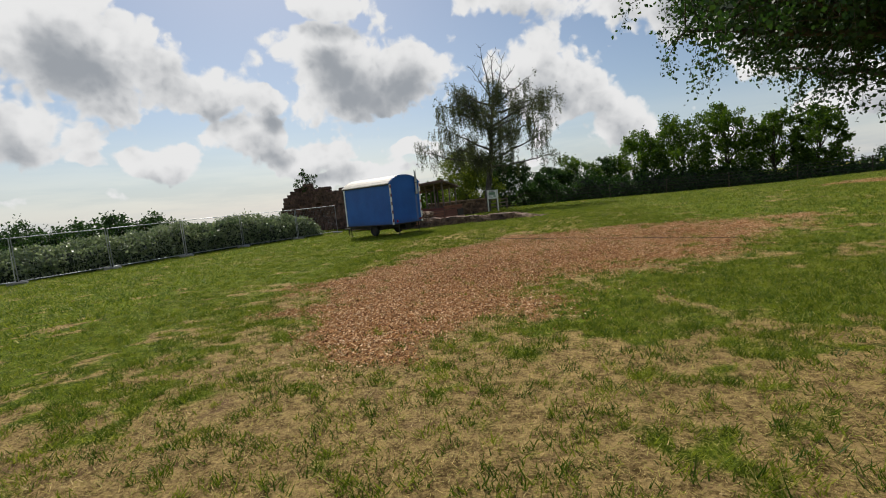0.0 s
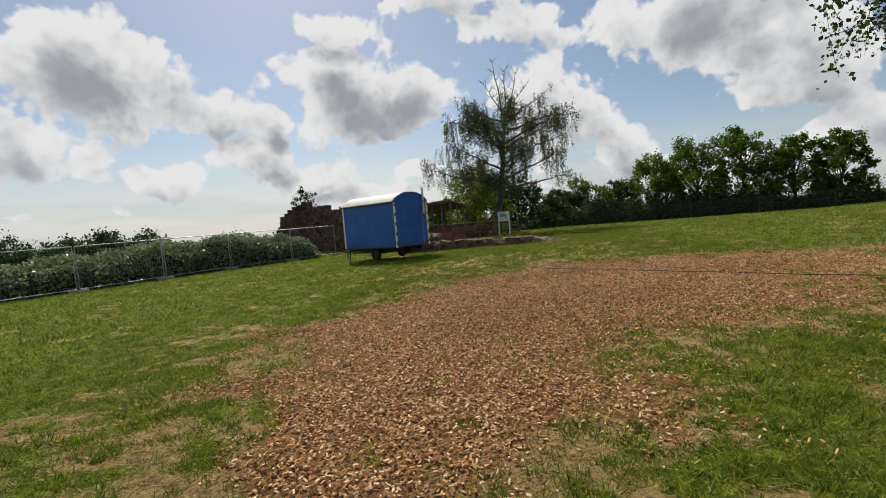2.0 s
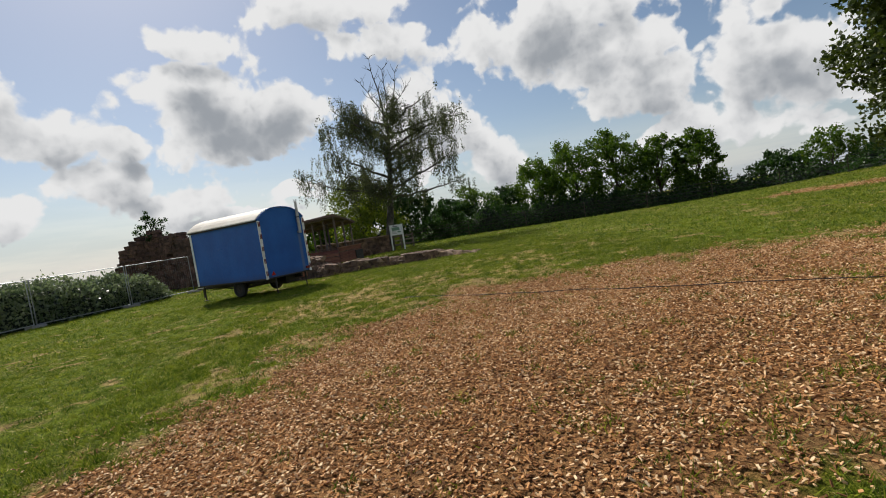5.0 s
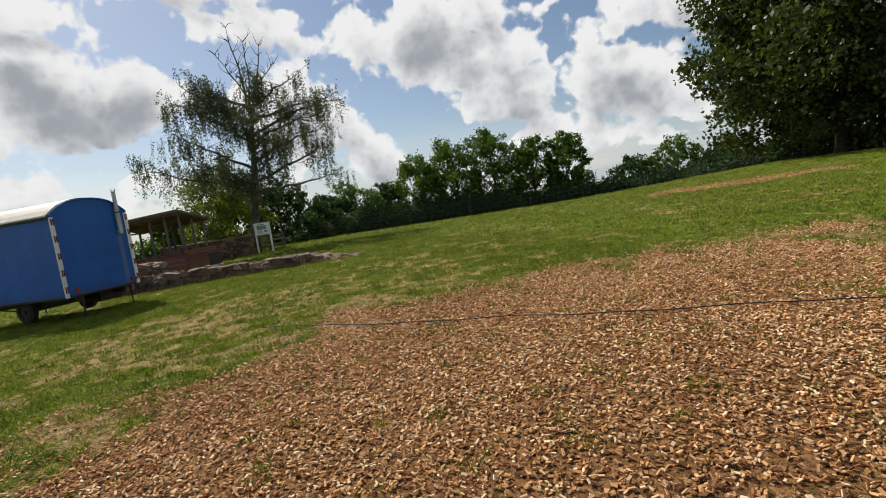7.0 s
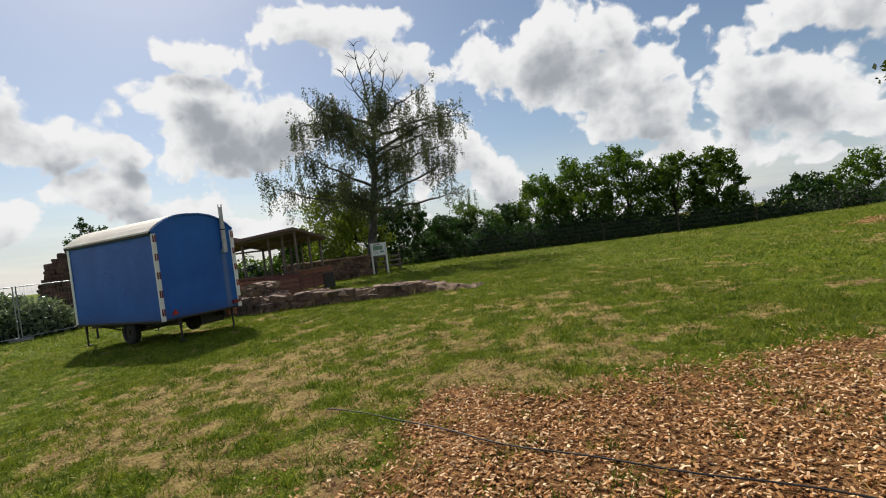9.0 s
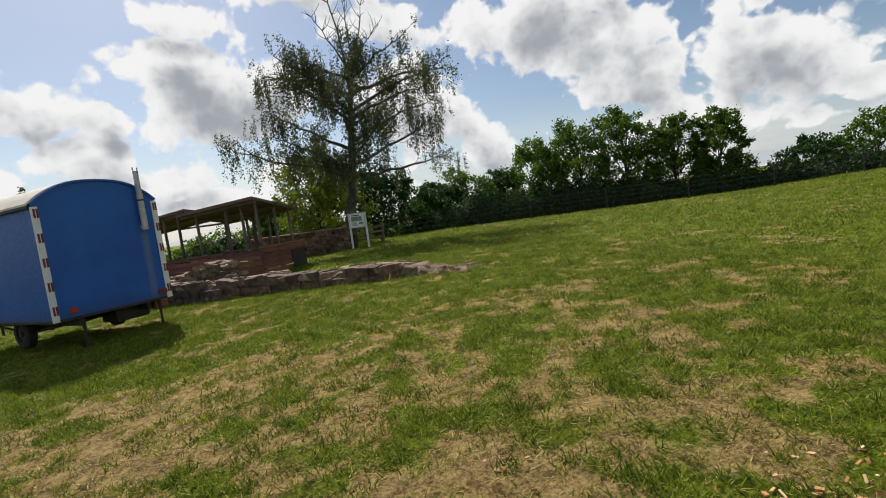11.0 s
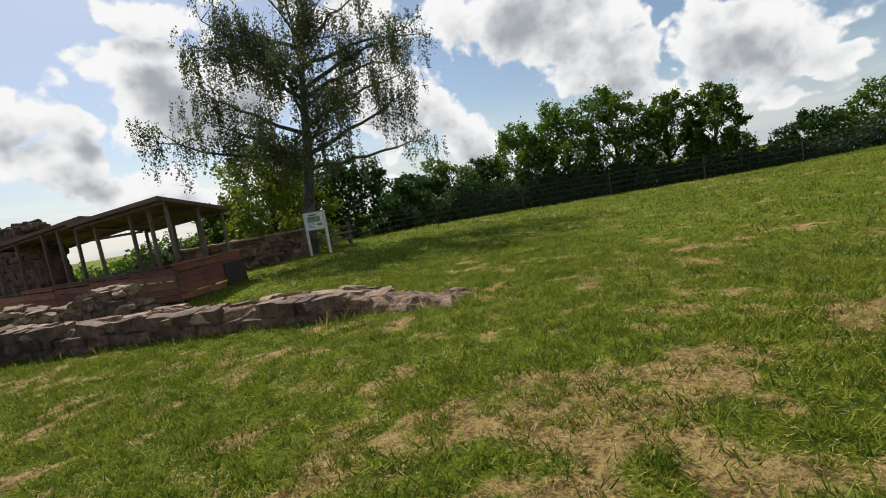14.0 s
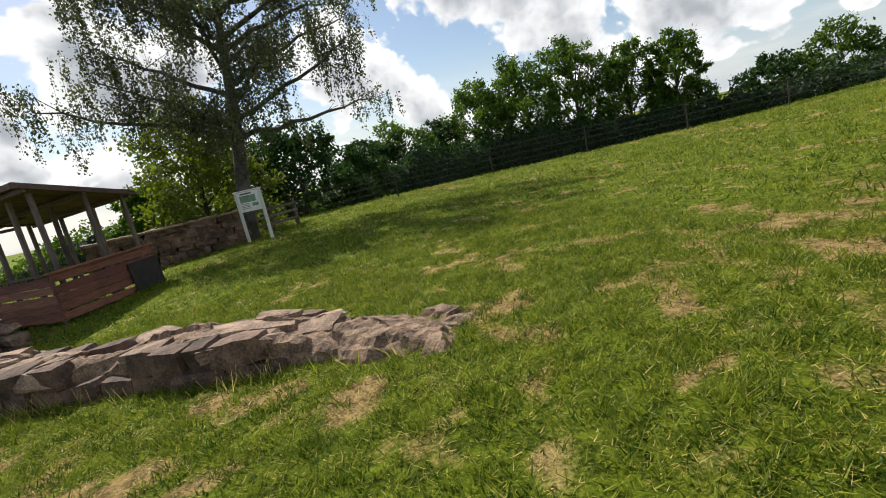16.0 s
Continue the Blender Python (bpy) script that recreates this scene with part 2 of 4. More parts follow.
def ground_material():
    mat, g, b = material("turf_and_soil", 0.95)
    co = geo_co(g)
    dry = g.n("ShaderNodeAttribute", attribute_name="dry").outputs["Fac"]
    chip = g.n("ShaderNodeAttribute", attribute_name="chip").outputs["Fac"]
    n1, n2, n3 = g.noise(co, 0.35, 3), g.noise(co, 7.0, 5, 0.75), g.noise(co, 40.0, 5, 0.8)
    f = g.m("ADD", g.m("MULTIPLY", n2, 0.5), g.m("MULTIPLY", n3, 0.5))
    green = g.mix(g.ramp(f, 0.385, 0.615), (0.04, 0.062, 0.005), (0.235, 0.30, 0.020))
    green = g.mix(g.ramp(n1, 0.48, 0.78), green, g.mix(g.ramp(f, 0.385, 0.615), (0.05, 0.052, 0.006), (0.25, 0.255, 0.030)))
    straw = g.mix(g.ramp(f, 0.385, 0.615), (0.12, 0.075, 0.026), (0.60, 0.42, 0.17))
    bare = g.mix(g.ramp(n3, 0.3, 0.7), (0.17, 0.095, 0.05), (0.31, 0.19, 0.105))
    straw = g.mix(g.ramp(g.noise(co, 2.2, 4), 0.58, 0.76), straw, bare)
    k = g.ramp(g.m("ADD", dry, g.m("MULTIPLY", g.m("SUBTRACT", f, 0.5), 1.5)), 0.28, 0.72)
    col = g.mix(k, green, straw)
    vor = g.n("ShaderNodeTexVoronoi", {"Vector": co, "Scale": 38.0}).outputs
    chips = g.mix(g.n("ShaderNodeSeparateColor", {0: vor["Color"]}).outputs[0], (0.15, 0.068, 0.028), (0.54, 0.285, 0.115))
    kc = g.ramp(g.m("ADD", chip, g.m("MULTIPLY", g.m("SUBTRACT", f, 0.5), 0.8)), 0.3, 0.75)
    put(g, g.mix(kc, col, chips), b)
    b.inputs["Specular IOR Level"].default_value = 0.08
    bump(g, b, f, 1.0, 0.08)
    return mat


def tinted(name, c0, c1, c2, trans, rough=0.7):
    """Blades and chips: colour by the stored tint of each piece."""
    mat, g, b = material(name, rough)
    t = g.n("ShaderNodeAttribute", attribute_name="tint").outputs["Fac"]
    col = g.mix(g.ramp(t, 0.0, 0.5, smooth=False), c0, c1)
    col = g.mix(g.ramp(t, 0.5, 1.0, smooth=False), col, c2)
    put(g, col, b)
    b.inputs["Specular IOR Level"].default_value = 0.2
    if trans:
        tr = g.n("ShaderNodeBsdfTranslucent", {0: col}).outputs[0]
        mx = g.n("ShaderNodeMixShader", {0: trans, 1: b.outputs[0], 2: tr}).outputs[0]
        g.t.links.new(mx, mat.node_tree.nodes["Material Output"].inputs[0])
    return mat


def blue_paint():
    mat, g, b = material("blue_paint", 0.42)
    co = obj_co(g)
    n1, n2 = g.noise(co, 1.1, 5, 0.6), g.noise(co, 14.0, 5, 0.7)
    run = g.noise(g.n("ShaderNodeMapping", {0: co, 3: (9.0, 9.0, 0.6)}).outputs[0], 1.0, 4)
    col = g.mix(g.ramp(n1, 0.3, 0.7), (0.006, 0.085, 0.36), (0.010, 0.115, 0.45))
    col = g.mix(g.ramp(g.m("ADD", g.m("MULTIPLY", run, 0.6), g.m("MULTIPLY", n2, 0.4)), 0.58, 0.75, 0, 0.35), col, (0.02, 0.09, 0.24))
    xyz = g.n("ShaderNodeSeparateXYZ", {0: co}).outputs
    off = g.m("ABSOLUTE", g.m("SUBTRACT", g.m("ADD", xyz[0], g.m("MULTIPLY", g.m("SUBTRACT", run, 0.5), 0.12)), 1.70))
    soot = g.m("MULTIPLY", g.ramp(off, 0.01, 0.10, 1.0, 0.0), g.m("MULTIPLY", g.ramp(xyz[2], 2.1, 1.7), g.ramp(xyz[1], 0.02, 0.0)))
    col = g.mix(g.m("MULTIPLY", soot, 0.55), col, (0.16, 0.19, 0.25))
    # blue turns darker towards the walls' lower edge
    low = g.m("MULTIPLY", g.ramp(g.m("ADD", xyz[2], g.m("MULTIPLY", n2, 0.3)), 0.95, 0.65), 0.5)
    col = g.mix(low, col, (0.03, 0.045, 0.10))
    put(g, col, b)
    put(g, g.ramp(n2, 0.3, 0.7, 0.42, 0.62), b, "Roughness")
    bump(g, b, g.m("ADD", n1, g.m("MULTIPLY", n2, 0.15)), 0.25, 0.012)
    return mat


M_GROUND = ground_material()
M_GRASS = tinted("grass_blade", (0.05, 0.105, 0.006), (0.36, 0.395, 0.034), (0.84, 0.62, 0.26), 0.42, 0.5)
M_CHIP = tinted("wood_chip", (0.15, 0.062, 0.024), (0.60, 0.298, 0.108), (0.92, 0.68, 0.40), 0.0, 0.75)
M_BLUE = blue_paint()
M_ROOF = mottled("cream_roof_sheet", (0.50, 0.44, 0.36), (0.62, 0.57, 0.48), 1.2, 0.6, bump_d=0.004)
M_WHITE = mottled("white_reflective_strip", (0.72, 0.72, 0.70), (0.82, 0.82, 0.80), 3, 0.4, bump_d=0.001, rand=0.03)
M_RED = mottled("dark_red_strip", (0.11, 0.014, 0.016), (0.20, 0.022, 0.022), 5, 0.4, bump_d=0.001)
M_LENS = mottled("red_lens", (0.5, 0.02, 0.015), (0.6, 0.04, 0.02), 20, 0.25, bump_d=0.001)
M_STEEL = mottled("dark_painted_steel", (0.025, 0.024, 0.023), (0.06, 0.045, 0.035), 6, 0.6, 0.3, bump_d=0.003)
M_ZINC = mottled("galvanised_steel", (0.30, 0.31, 0.32), (0.42, 0.43, 0.44), 4, 0.5, 0.6, bump_d=0.002)
M_PIPE = mottled("sooty_flue_steel", (0.34, 0.33, 0.33), (0.50, 0.49, 0.48), 7, 0.5, 0.35, bump_d=0.002)
M_TYRE = mottled("black_tyre_rubber", (0.012, 0.012, 0.012), (0.028, 0.027, 0.026), 12, 0.85, bump_d=0.003)
# one sandstone: shade of the faces and sunlight on tops put into colour
M_STONE = mottled("weathered_sandstone", (0.065, 0.040, 0.028), (0.24, 0.15, 0.10), 5.0, 0.92, bump_d=0.03, rand=0.35, world_co=True)
M_PALE = mottled("sunlit_sandstone_top", (0.13, 0.085, 0.056), (0.42, 0.285, 0.19), 6.0, 0.95, bump_d=0.03, rand=0.2, world_co=True)
M_RUIN = mottled("dark_red_masonry", (0.045, 0.026, 0.021), (0.15, 0.085, 0.065), 2.5, 0.95, bump_d=0.03, rand=0.35, world_co=True)
M_CORE = mottled("crumbling_mortar", (0.095, 0.058, 0.036), (0.40, 0.265, 0.165), 7, 0.97, bump_d=0.05, rand=0.0, world_co=True)
M_PLANK = wood("red_brown_plank", (0.15, 0.055, 0.034), (0.34, 0.13, 0.078), axis=(0.4, 4, 4))
M_ORANGE = wood("fresh_orange_plank", (0.30, 0.09, 0.04), (0.45, 0.16, 0.07), axis=(0.4, 4, 4))
M_POST = wood("grey_brown_post", (0.075, 0.054, 0.044), (0.19, 0.145, 0.118), axis=(4, 4, 0.4))
M_BOARD = wood("roof_board", (0.075, 0.042, 0.034), (0.18, 0.105, 0.08), axis=(4, 0.4, 4))
M_FELT = mottled("brown_roofing_felt", (0.10, 0.06, 0.05), (0.17, 0.115, 0.095), 2, 0.9, bump_d=0.01)
M_SIGNW = mottled("white_painted_wood", (0.62, 0.62, 0.58), (0.76, 0.76, 0.73), 5, 0.6, bump_d=0.003)
M_SIGNG = mottled("printed_green", (0.10, 0.22, 0.12), (0.30, 0.40, 0.30), 9, 0.5, bump_d=0.001)
M_INK = mottled("dark_print", (0.03, 0.035, 0.035), (0.07, 0.07, 0.07), 9, 0.5, bump_d=0.001)
M_CONC = mottled("grey_concrete", (0.22, 0.21, 0.20), (0.36, 0.35, 0.33), 8, 0.95, bump_d=0.01)
M_CABLE = mottled("black_cable_sheath", (0.012, 0.012, 0.012), (0.03, 0.03, 0.03), 10, 0.6, bump_d=0.001)
M_BARK = mottled("dark_bark", (0.03, 0.024, 0.018), (0.085, 0.068, 0.05), 6, 0.95, bump_d=0.03)
M_BIRCH = mottled("birch_bark", (0.03, 0.026, 0.022), (0.15, 0.135, 0.12), 3.5, 0.9, bump_d=0.02)
L_BIRCH = leafy("birch_leaf", (0.032, 0.046, 0.020), (0.115, 0.130, 0.050), 0.38)
L_DARK = leafy("dark_leaf", (0.015, 0.04, 0.010), (0.045, 0.085, 0.02), 0.35)
L_MID = leafy("robinia_leaf", (0.028, 0.065, 0.010), (0.12, 0.185, 0.03), 0.44)
L_CHEST = leafy("chestnut_leaf", (0.018, 0.034, 0.007), (0.095, 0.115, 0.028), 0.30, 0.4)
L_YEL = leafy("yellow_green_leaf", (0.06, 0.095, 0.014), (0.18, 0.21, 0.038), 0.48)
# pale end of the leaf colour has the sky's sheen painted in
L_HEDGE = leafy("bramble_leaf", (0.048, 0.082, 0.032), (0.27, 0.31, 0.17), 0.36, 0.32)


# ---- building helpers ----
def part(name, data, mat, parent=None, label="", smooth=False):
    """Links a bmesh or mesh as one mesh object under a thing or a part."""
    me = data
    if isinstance(data, bmesh.types.BMesh):
        me = bpy.data.meshes.new(name)
        data.to_mesh(me)
        data.free()
    if mat is not None and not me.materials:
        me.materials.append(mat)
    if smooth:
        me.polygons.foreach_set("use_smooth", np.ones(len(me.polygons), bool))
    ob = new(name, me)
    if parent is not None:
        ob.parent = parent
    if label:
        ob["label"] = label
    return ob


def thing(name, m, label, category, group="", kind=""):
    ob = new(name)
    ob.matrix_world = m
    ob.empty_display_size = 0.2
    return tagged(ob, label, category, group, kind)


def array_mesh(name, verts, k, mat, tint=None):
    """A mesh of loose faces with k corners each from an (n * k, 3) array."""
    me = bpy.data.meshes.new(name)
    n = len(verts)
    me.vertices.add(n)
    me.vertices.foreach_set("co", np.ascontiguousarray(verts, np.float32).ravel())
    me.loops.add(n)
    me.loops.foreach_set("vertex_index", np.arange(n, dtype=np.int32))
    me.polygons.add(n // k)
    me.polygons.foreach_set("loop_start", np.arange(0, n, k, dtype=np.int32))
    me.update(calc_edges=True)
    if tint is not None:
        me.attributes.new("tint", "FLOAT", "POINT").data.foreach_set("value", np.repeat(tint, k).astype(np.float32))
    me.materials.append(mat)
    return me


def solid_mesh(name, verts, faces, mat):
    me = bpy.data.meshes.new(name)
    me.from_pydata([tuple(v) for v in verts], [], faces)
    me.update()
    me.materials.append(mat)
    return me


def box(bm, cx, cy, cz, sx, sy, sz, bevel=0.0, m=None):
    made = bmesh.ops.create_cube(bm, size=1.0, matrix=(m or Matrix()) @ Matrix.Translation((cx, cy, cz)) @ Matrix.Diagonal((sx, sy, sz, 1)))
    if bevel:
        es = list({e for v in made["verts"] for e in v.link_edges})
        bmesh.ops.bevel(bm, geom=es, offset=bevel, segments=1, affect="EDGES")
    return bm


def a_box(cx, cy, cz, sx, sy, sz, bevel=0.0, m=None):
    return box(bmesh.new(), cx, cy, cz, sx, sy, sz, bevel, m)


def tube(bm, pts, radii, n=7, cap=True):
    """A tapered tube through the points."""
    pts = [Vector(p) for p in pts]
    rings = []
    for i, p in enumerate(pts):
        d = (pts[min(i + 1, len(pts) - 1)] - pts[max(i - 1, 0)]).normalized()
        a = d.orthogonal().normalized() if i == 0 else (rings_a - d * rings_a.dot(d)).normalized()
        rings_a = a
        b = d.cross(a)
        r = radii[i] if hasattr(radii, "__len__") else radii
        rings.append([bm.verts.new(p + (a * math.cos(2 * math.pi * j / n) + b * math.sin(2 * math.pi * j / n)) * r) for j in range(n)])
    for q, w in zip(rings, rings[1:]):
        for j in range(n):
            bm.faces.new((q[j], q[(j + 1) % n], w[(j + 1) % n], w[j]))
    if cap:
        bm.faces.new(rings[0][::-1])
        bm.faces.new(rings[-1])
    return bm


def gz(x, y):
    return float(height(x, y))


def leaves(points, size, rng, droop=0.0, aspect=1.6):
    """Folded four-cornered leaves at the points: an (n * 4, 3) array."""
    n = len(points)
    d = rng.normal(size=(n, 3))
    d[:, 2] -= droop * 2
    d /= np.linalg.norm(d, axis=1)[:, None] + 1e-9
    s = np.cross(d, rng.normal(size=(n, 3)))
    s /= np.linalg.norm(s, axis=1)[:, None] + 1e-9
    L = (size * rng.uniform(0.6, 1.35, n))[:, None]
    W = L / aspect * 0.5
    nrm = np.cross(d, s)
    p = np.asarray(points)
    v = np.stack([p, p + d * L * 0.5 + s * W + nrm * L * 0.12, p + d * L, p + d * L * 0.5 - s * W + nrm * L * 0.12], 1)
    return v.reshape(-1, 3)


# ---- ground ----
def axis(lo, hi, step, far):
    inner = np.arange(lo, hi + step / 2, step)
    grow = [step * 1.25 ** i for i in range(1, 60)]
    outer = np.cumsum(grow)
    outer = outer[outer < far]
    return np.concatenate([(lo - outer)[::-1], inner, hi + outer])


def make_ground():
    xs, ys = axis(-14, 16, 0.14, 2600), axis(-2, 30, 0.14, 2600)
    X, Y = np.meshgrid(xs, ys)
    x, y = X.ravel(), Y.ravel()
    nx, ny = len(xs), len(ys)
    i = (np.arange(ny - 1)[:, None] * nx + np.arange(nx - 1)[None]).ravel()
    me = bpy.data.meshes.new("ground")
    me.vertices.add(nx * ny)
    me.vertices.foreach_set("co", np.stack([x, y, height(x, y)], 1).astype(np.float32).ravel())
    q = np.stack([i, i + 1, i + nx + 1, i + nx], 1).astype(np.int32)
    me.loops.add(q.size)
    me.loops.foreach_set("vertex_index", q.ravel())
    me.polygons.add(len(q))
    me.polygons.foreach_set("loop_start", np.arange(0, q.size, 4, dtype=np.int32))
    me.update(calc_edges=True)
    me.attributes.new("dry", "FLOAT", "POINT").data.foreach_set("value", dryness(x, y).astype(np.float32))
    me.attributes.new("chip", "FLOAT", "POINT").data.foreach_set("value", chip_cover(x, y).astype(np.float32))
    tagged(part("ground", me, M_GROUND, smooth=True), "sunlit meadow turf with straw patches and bare soil", "ground", kind="structure")


make_ground()

# ---- the blue site wagon ----
WAGON = pose(-2.22, 22.77, 0.0, 0, 0, 47.8)


def arch(w, rise, n=14):
    """Points of the roof's arc over a width, from left to right."""
    pts = []
    for i in range(n + 1):
        u = i / n * 2 - 1
        pts.append(((u + 1) / 2 * w, rise * (1 - abs(u) ** 2.6)))
    return pts


def prism(profile, y0, y1):
    """A closed profile in x and z, drawn along y."""
    bm = bmesh.new()
    a = [bm.verts.new((x, y0, z)) for x, z in profile]
    b = [bm.verts.new((x, y1, z)) for x, z in profile]
    n = len(a)
    bm.faces.new(a)
    bm.faces.new(b[::-1])
    for i in range(n):
        bm.faces.new((a[i], b[i], b[(i + 1) % n], a[(i + 1) % n]))
    bmesh.ops.recalc_face_normals(bm, faces=bm.faces)
    return bm


def make_wagon():
    W, L, Z0, ZE, RISE = 2.0, 3.5, 0.55, 2.43, 0.38
    w = thing("site_wagon", WAGON, "old bright blue site wagon with rounded cream roof", "wagon")
    arc = [(x, ZE + z) for x, z in arch(W, RISE)]
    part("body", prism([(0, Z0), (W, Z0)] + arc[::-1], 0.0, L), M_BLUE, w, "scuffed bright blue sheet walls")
    over = [(x * 1.05 - 0.05, z + 0.012) for x, z in arc]
    outer = [(x, z + 0.035) for x, z in over]
    part("roof", prism(over + outer[::-1], 0.02, L + 0.05), M_ROOF, w, "cream rounded roof sheet")
    part("roof_edge", prism([(x, z + 0.006) for x, z in arc] + [(x * 1.02 - 0.02, z + 0.04) for x, z in arc][::-1], -0.03, 0.02), M_BLUE, w)
    part("gutter", a_box(-0.045, L / 2, ZE - 0.012, 0.03, L, 0.05, 0.006), M_STEEL, w)
    for x in (0.03, W - 0.03):
        s = part("corner_strip", a_box(x, -0.012, (Z0 + ZE) / 2 - 0.02, 0.105, 0.02, ZE - Z0 + 0.02, 0.004), M_WHITE, w, "white reflective corner strip")
        for k in range(5):
            for j in (-1, 1):
                part("red_mark", a_box(x + 0.012 + j * 0.022, -0.025, Z0 + 0.16 + k * 0.40, 0.03, 0.006, 0.15), M_RED, s)
    part("corner_strip", a_box(-0.012, L - 0.05, (Z0 + ZE) / 2, 0.02, 0.09, ZE - Z0, 0.004), M_WHITE, w, "white reflective corner strip")
    part("sill", a_box(W / 2, L / 2, Z0 - 0.02, W + 0.03, L + 0.03, 0.05, 0.008), M_STEEL, w)
    part("vent_cover", a_box(-0.012, 2.15, 1.72, 0.02, 0.5, 0.05, 0.004), M_BLUE, w)
    for x in (0.42, 1.58):
        part("chassis_beam", a_box(x, L / 2 + 0.1, Z0 - 0.11, 0.08, L + 0.1, 0.13, 0.008), M_STEEL, w)
    bm = tube(bmesh.new(), [(0.2, 1.6, 0.29), (1.8, 1.6, 0.29)], 0.04)
    for x in (0.45, 1.55):
        for k in range(4):
            box(bm, x, 1.6, 0.31 + 0.018 * k, 0.06, 0.9 - 0.16 * k, 0.014)
        box(bm, x, 1.16, 0.40, 0.06, 0.05, 0.22)
        box(bm, x, 2.04, 0.40, 0.06, 0.05, 0.22)
    part("axle", bm, M_STEEL, w, "leaf-sprung axle of dark steel")
    for x in (0.22, 1.78):
        bm = bmesh.new()
        prof = [(-0.075, 0.16), (-0.085, 0.23), (-0.06, 0.28), (0.06, 0.28), (0.085, 0.23), (0.075, 0.16)]
        n = 22
        rings = [[bm.verts.new((x + a, 1.6 + r * math.cos(2 * math.pi * i / n), 0.29 + r * math.sin(2 * math.pi * i / n))) for a, r in prof] for i in range(n)]
        for i in range(n):
            for j in range(len(prof)):
                k = (j + 1) % len(prof)
                bm.faces.new((rings[i][j], rings[i][k], rings[(i + 1) % n][k], rings[(i + 1) % n][j]))
        wheel = part("wheel", bm, M_TYRE, w, "worn black tyre")
        bm = tube(bmesh.new(), [(x - 0.05, 1.6, 0.29), (x + 0.05, 1.6, 0.29)], 0.165, 18)
        tube(bm, [(x - 0.085, 1.6, 0.29), (x + 0.085, 1.6, 0.29)], 0.055, 10)
        part("rim", bm, M_STEEL, wheel)
    for x, y in ((0.12, 3.35), (0.47, 0.12), (1.82, 0.12), (1.85, 3.3)):
        bm = tube(bmesh.new(), [(x, y, 0.0), (x, y, Z0 - 0.03)], 0.022, 8)
        box(bm, x, y, 0.012, 0.14, 0.14, 0.02)
        tube(bm, [(x, y, 0.3), (x, y, Z0 + 0.04)], 0.032, 8)
        part("prop_leg", bm, M_STEEL, w, "thin steel prop leg")
    bm = tube(bmesh.new(), [(0.25, 2.9, 0.44), (0.25, 1.75, 0.3)], 0.02, 6)
    tube(bm, [(0.3, 0.35, 0.44), (0.3, 1.45, 0.3)], 0.02, 6)
    tube(bm, [(0.5, 0.2, 0.42), (1.6, 1.5, 0.30)], 0.018, 6)
    part("brace", bm, M_STEEL, w)
    part("under_box", a_box(1.45, 0.62, 0.36, 0.62, 0.5, 0.26, 0.012), M_STEEL, w, "dark box slung under the floor")
    part("step", a_box(1.98, 0.62, 0.40, 0.28, 0.62, 0.16, 0.01), M_PLANK, w, "brown wooden step")
    bm = tube(bmesh.new(), [(0.42, L + 0.1, 0.44), (1.0, L + 1.3, 0.36)], 0.035, 6)
    tube(bm, [(1.58, L + 0.1, 0.44), (1.0, L + 1.3, 0.36)], 0.035, 6)
    tube(bm, [(1.0, L + 1.25, 0.36), (1.0, L + 1.55, 0.36)], 0.03, 8)
    tube(bm, [(1.0, L + 1.2, 0.36), (1.0, L + 1.2, 0.0)], 0.03, 8)
    part("drawbar", bm, M_STEEL, w, "dark steel drawbar")
    # flue
    bm = tube(bmesh.new(), [(1.69, -0.09, 1.88), (1.69, -0.09, 2.55), (1.69, -0.09, 2.56), (1.69, -0.09, 2.98)], [0.055, 0.055, 0.047, 0.047], 14)
    tube(bm, [(1.69, 0.02, 1.93), (1.69, -0.09, 1.93)], 0.045, 10)
    pipe = part("flue_pipe", bm, M_PIPE, w, "pale sooty stove flue", smooth=False)
    bm = bmesh.new()
    for k in range(4):
        a = k * math.pi / 2 + 0.4
        tube(bm, [(1.69 + 0.045 * math.cos(a), -0.09 + 0.045 * math.sin(a), 2.95), (1.69 + 0.055 * math.cos(a), -0.09 + 0.055 * math.sin(a), 3.05)], 0.005, 5)
    part("cap_prong", bm, M_STEEL, pipe)
    part("pipe_clamp", tube(bmesh.new(), [(1.69, -0.09, 2.42), (1.69, -0.09, 2.45)], 0.062, 14), M_STEEL, pipe)
    bm = bmesh.new()
    v = [bm.verts.new(p) for p in ((0.22, -0.006, 0.62), (0.38, -0.006, 0.62), (0.30, -0.006, 0.745), (0.22, -0.026, 0.62), (0.38, -0.026, 0.62), (0.30, -0.026, 0.745))]
    for f in ((0, 1, 2), (5, 4, 3), (0, 3, 4, 1), (1, 4, 5, 2), (2, 5, 3, 0)):
        bm.faces.new([v[i] for i in f])
    part("triangle_reflector", bm, M_LENS, w, "red triangular reflector")
    part("tail_lamp", a_box(1.84, -0.03, 0.66, 0.16, 0.05, 0.09, 0.01), M_RED, w, "dull red tail lamp")
    part("plate_bracket", a_box(0.36, -0.02, 0.53, 0.14, 0.02, 0.05, 0.004), M_STEEL, w)


make_wagon()

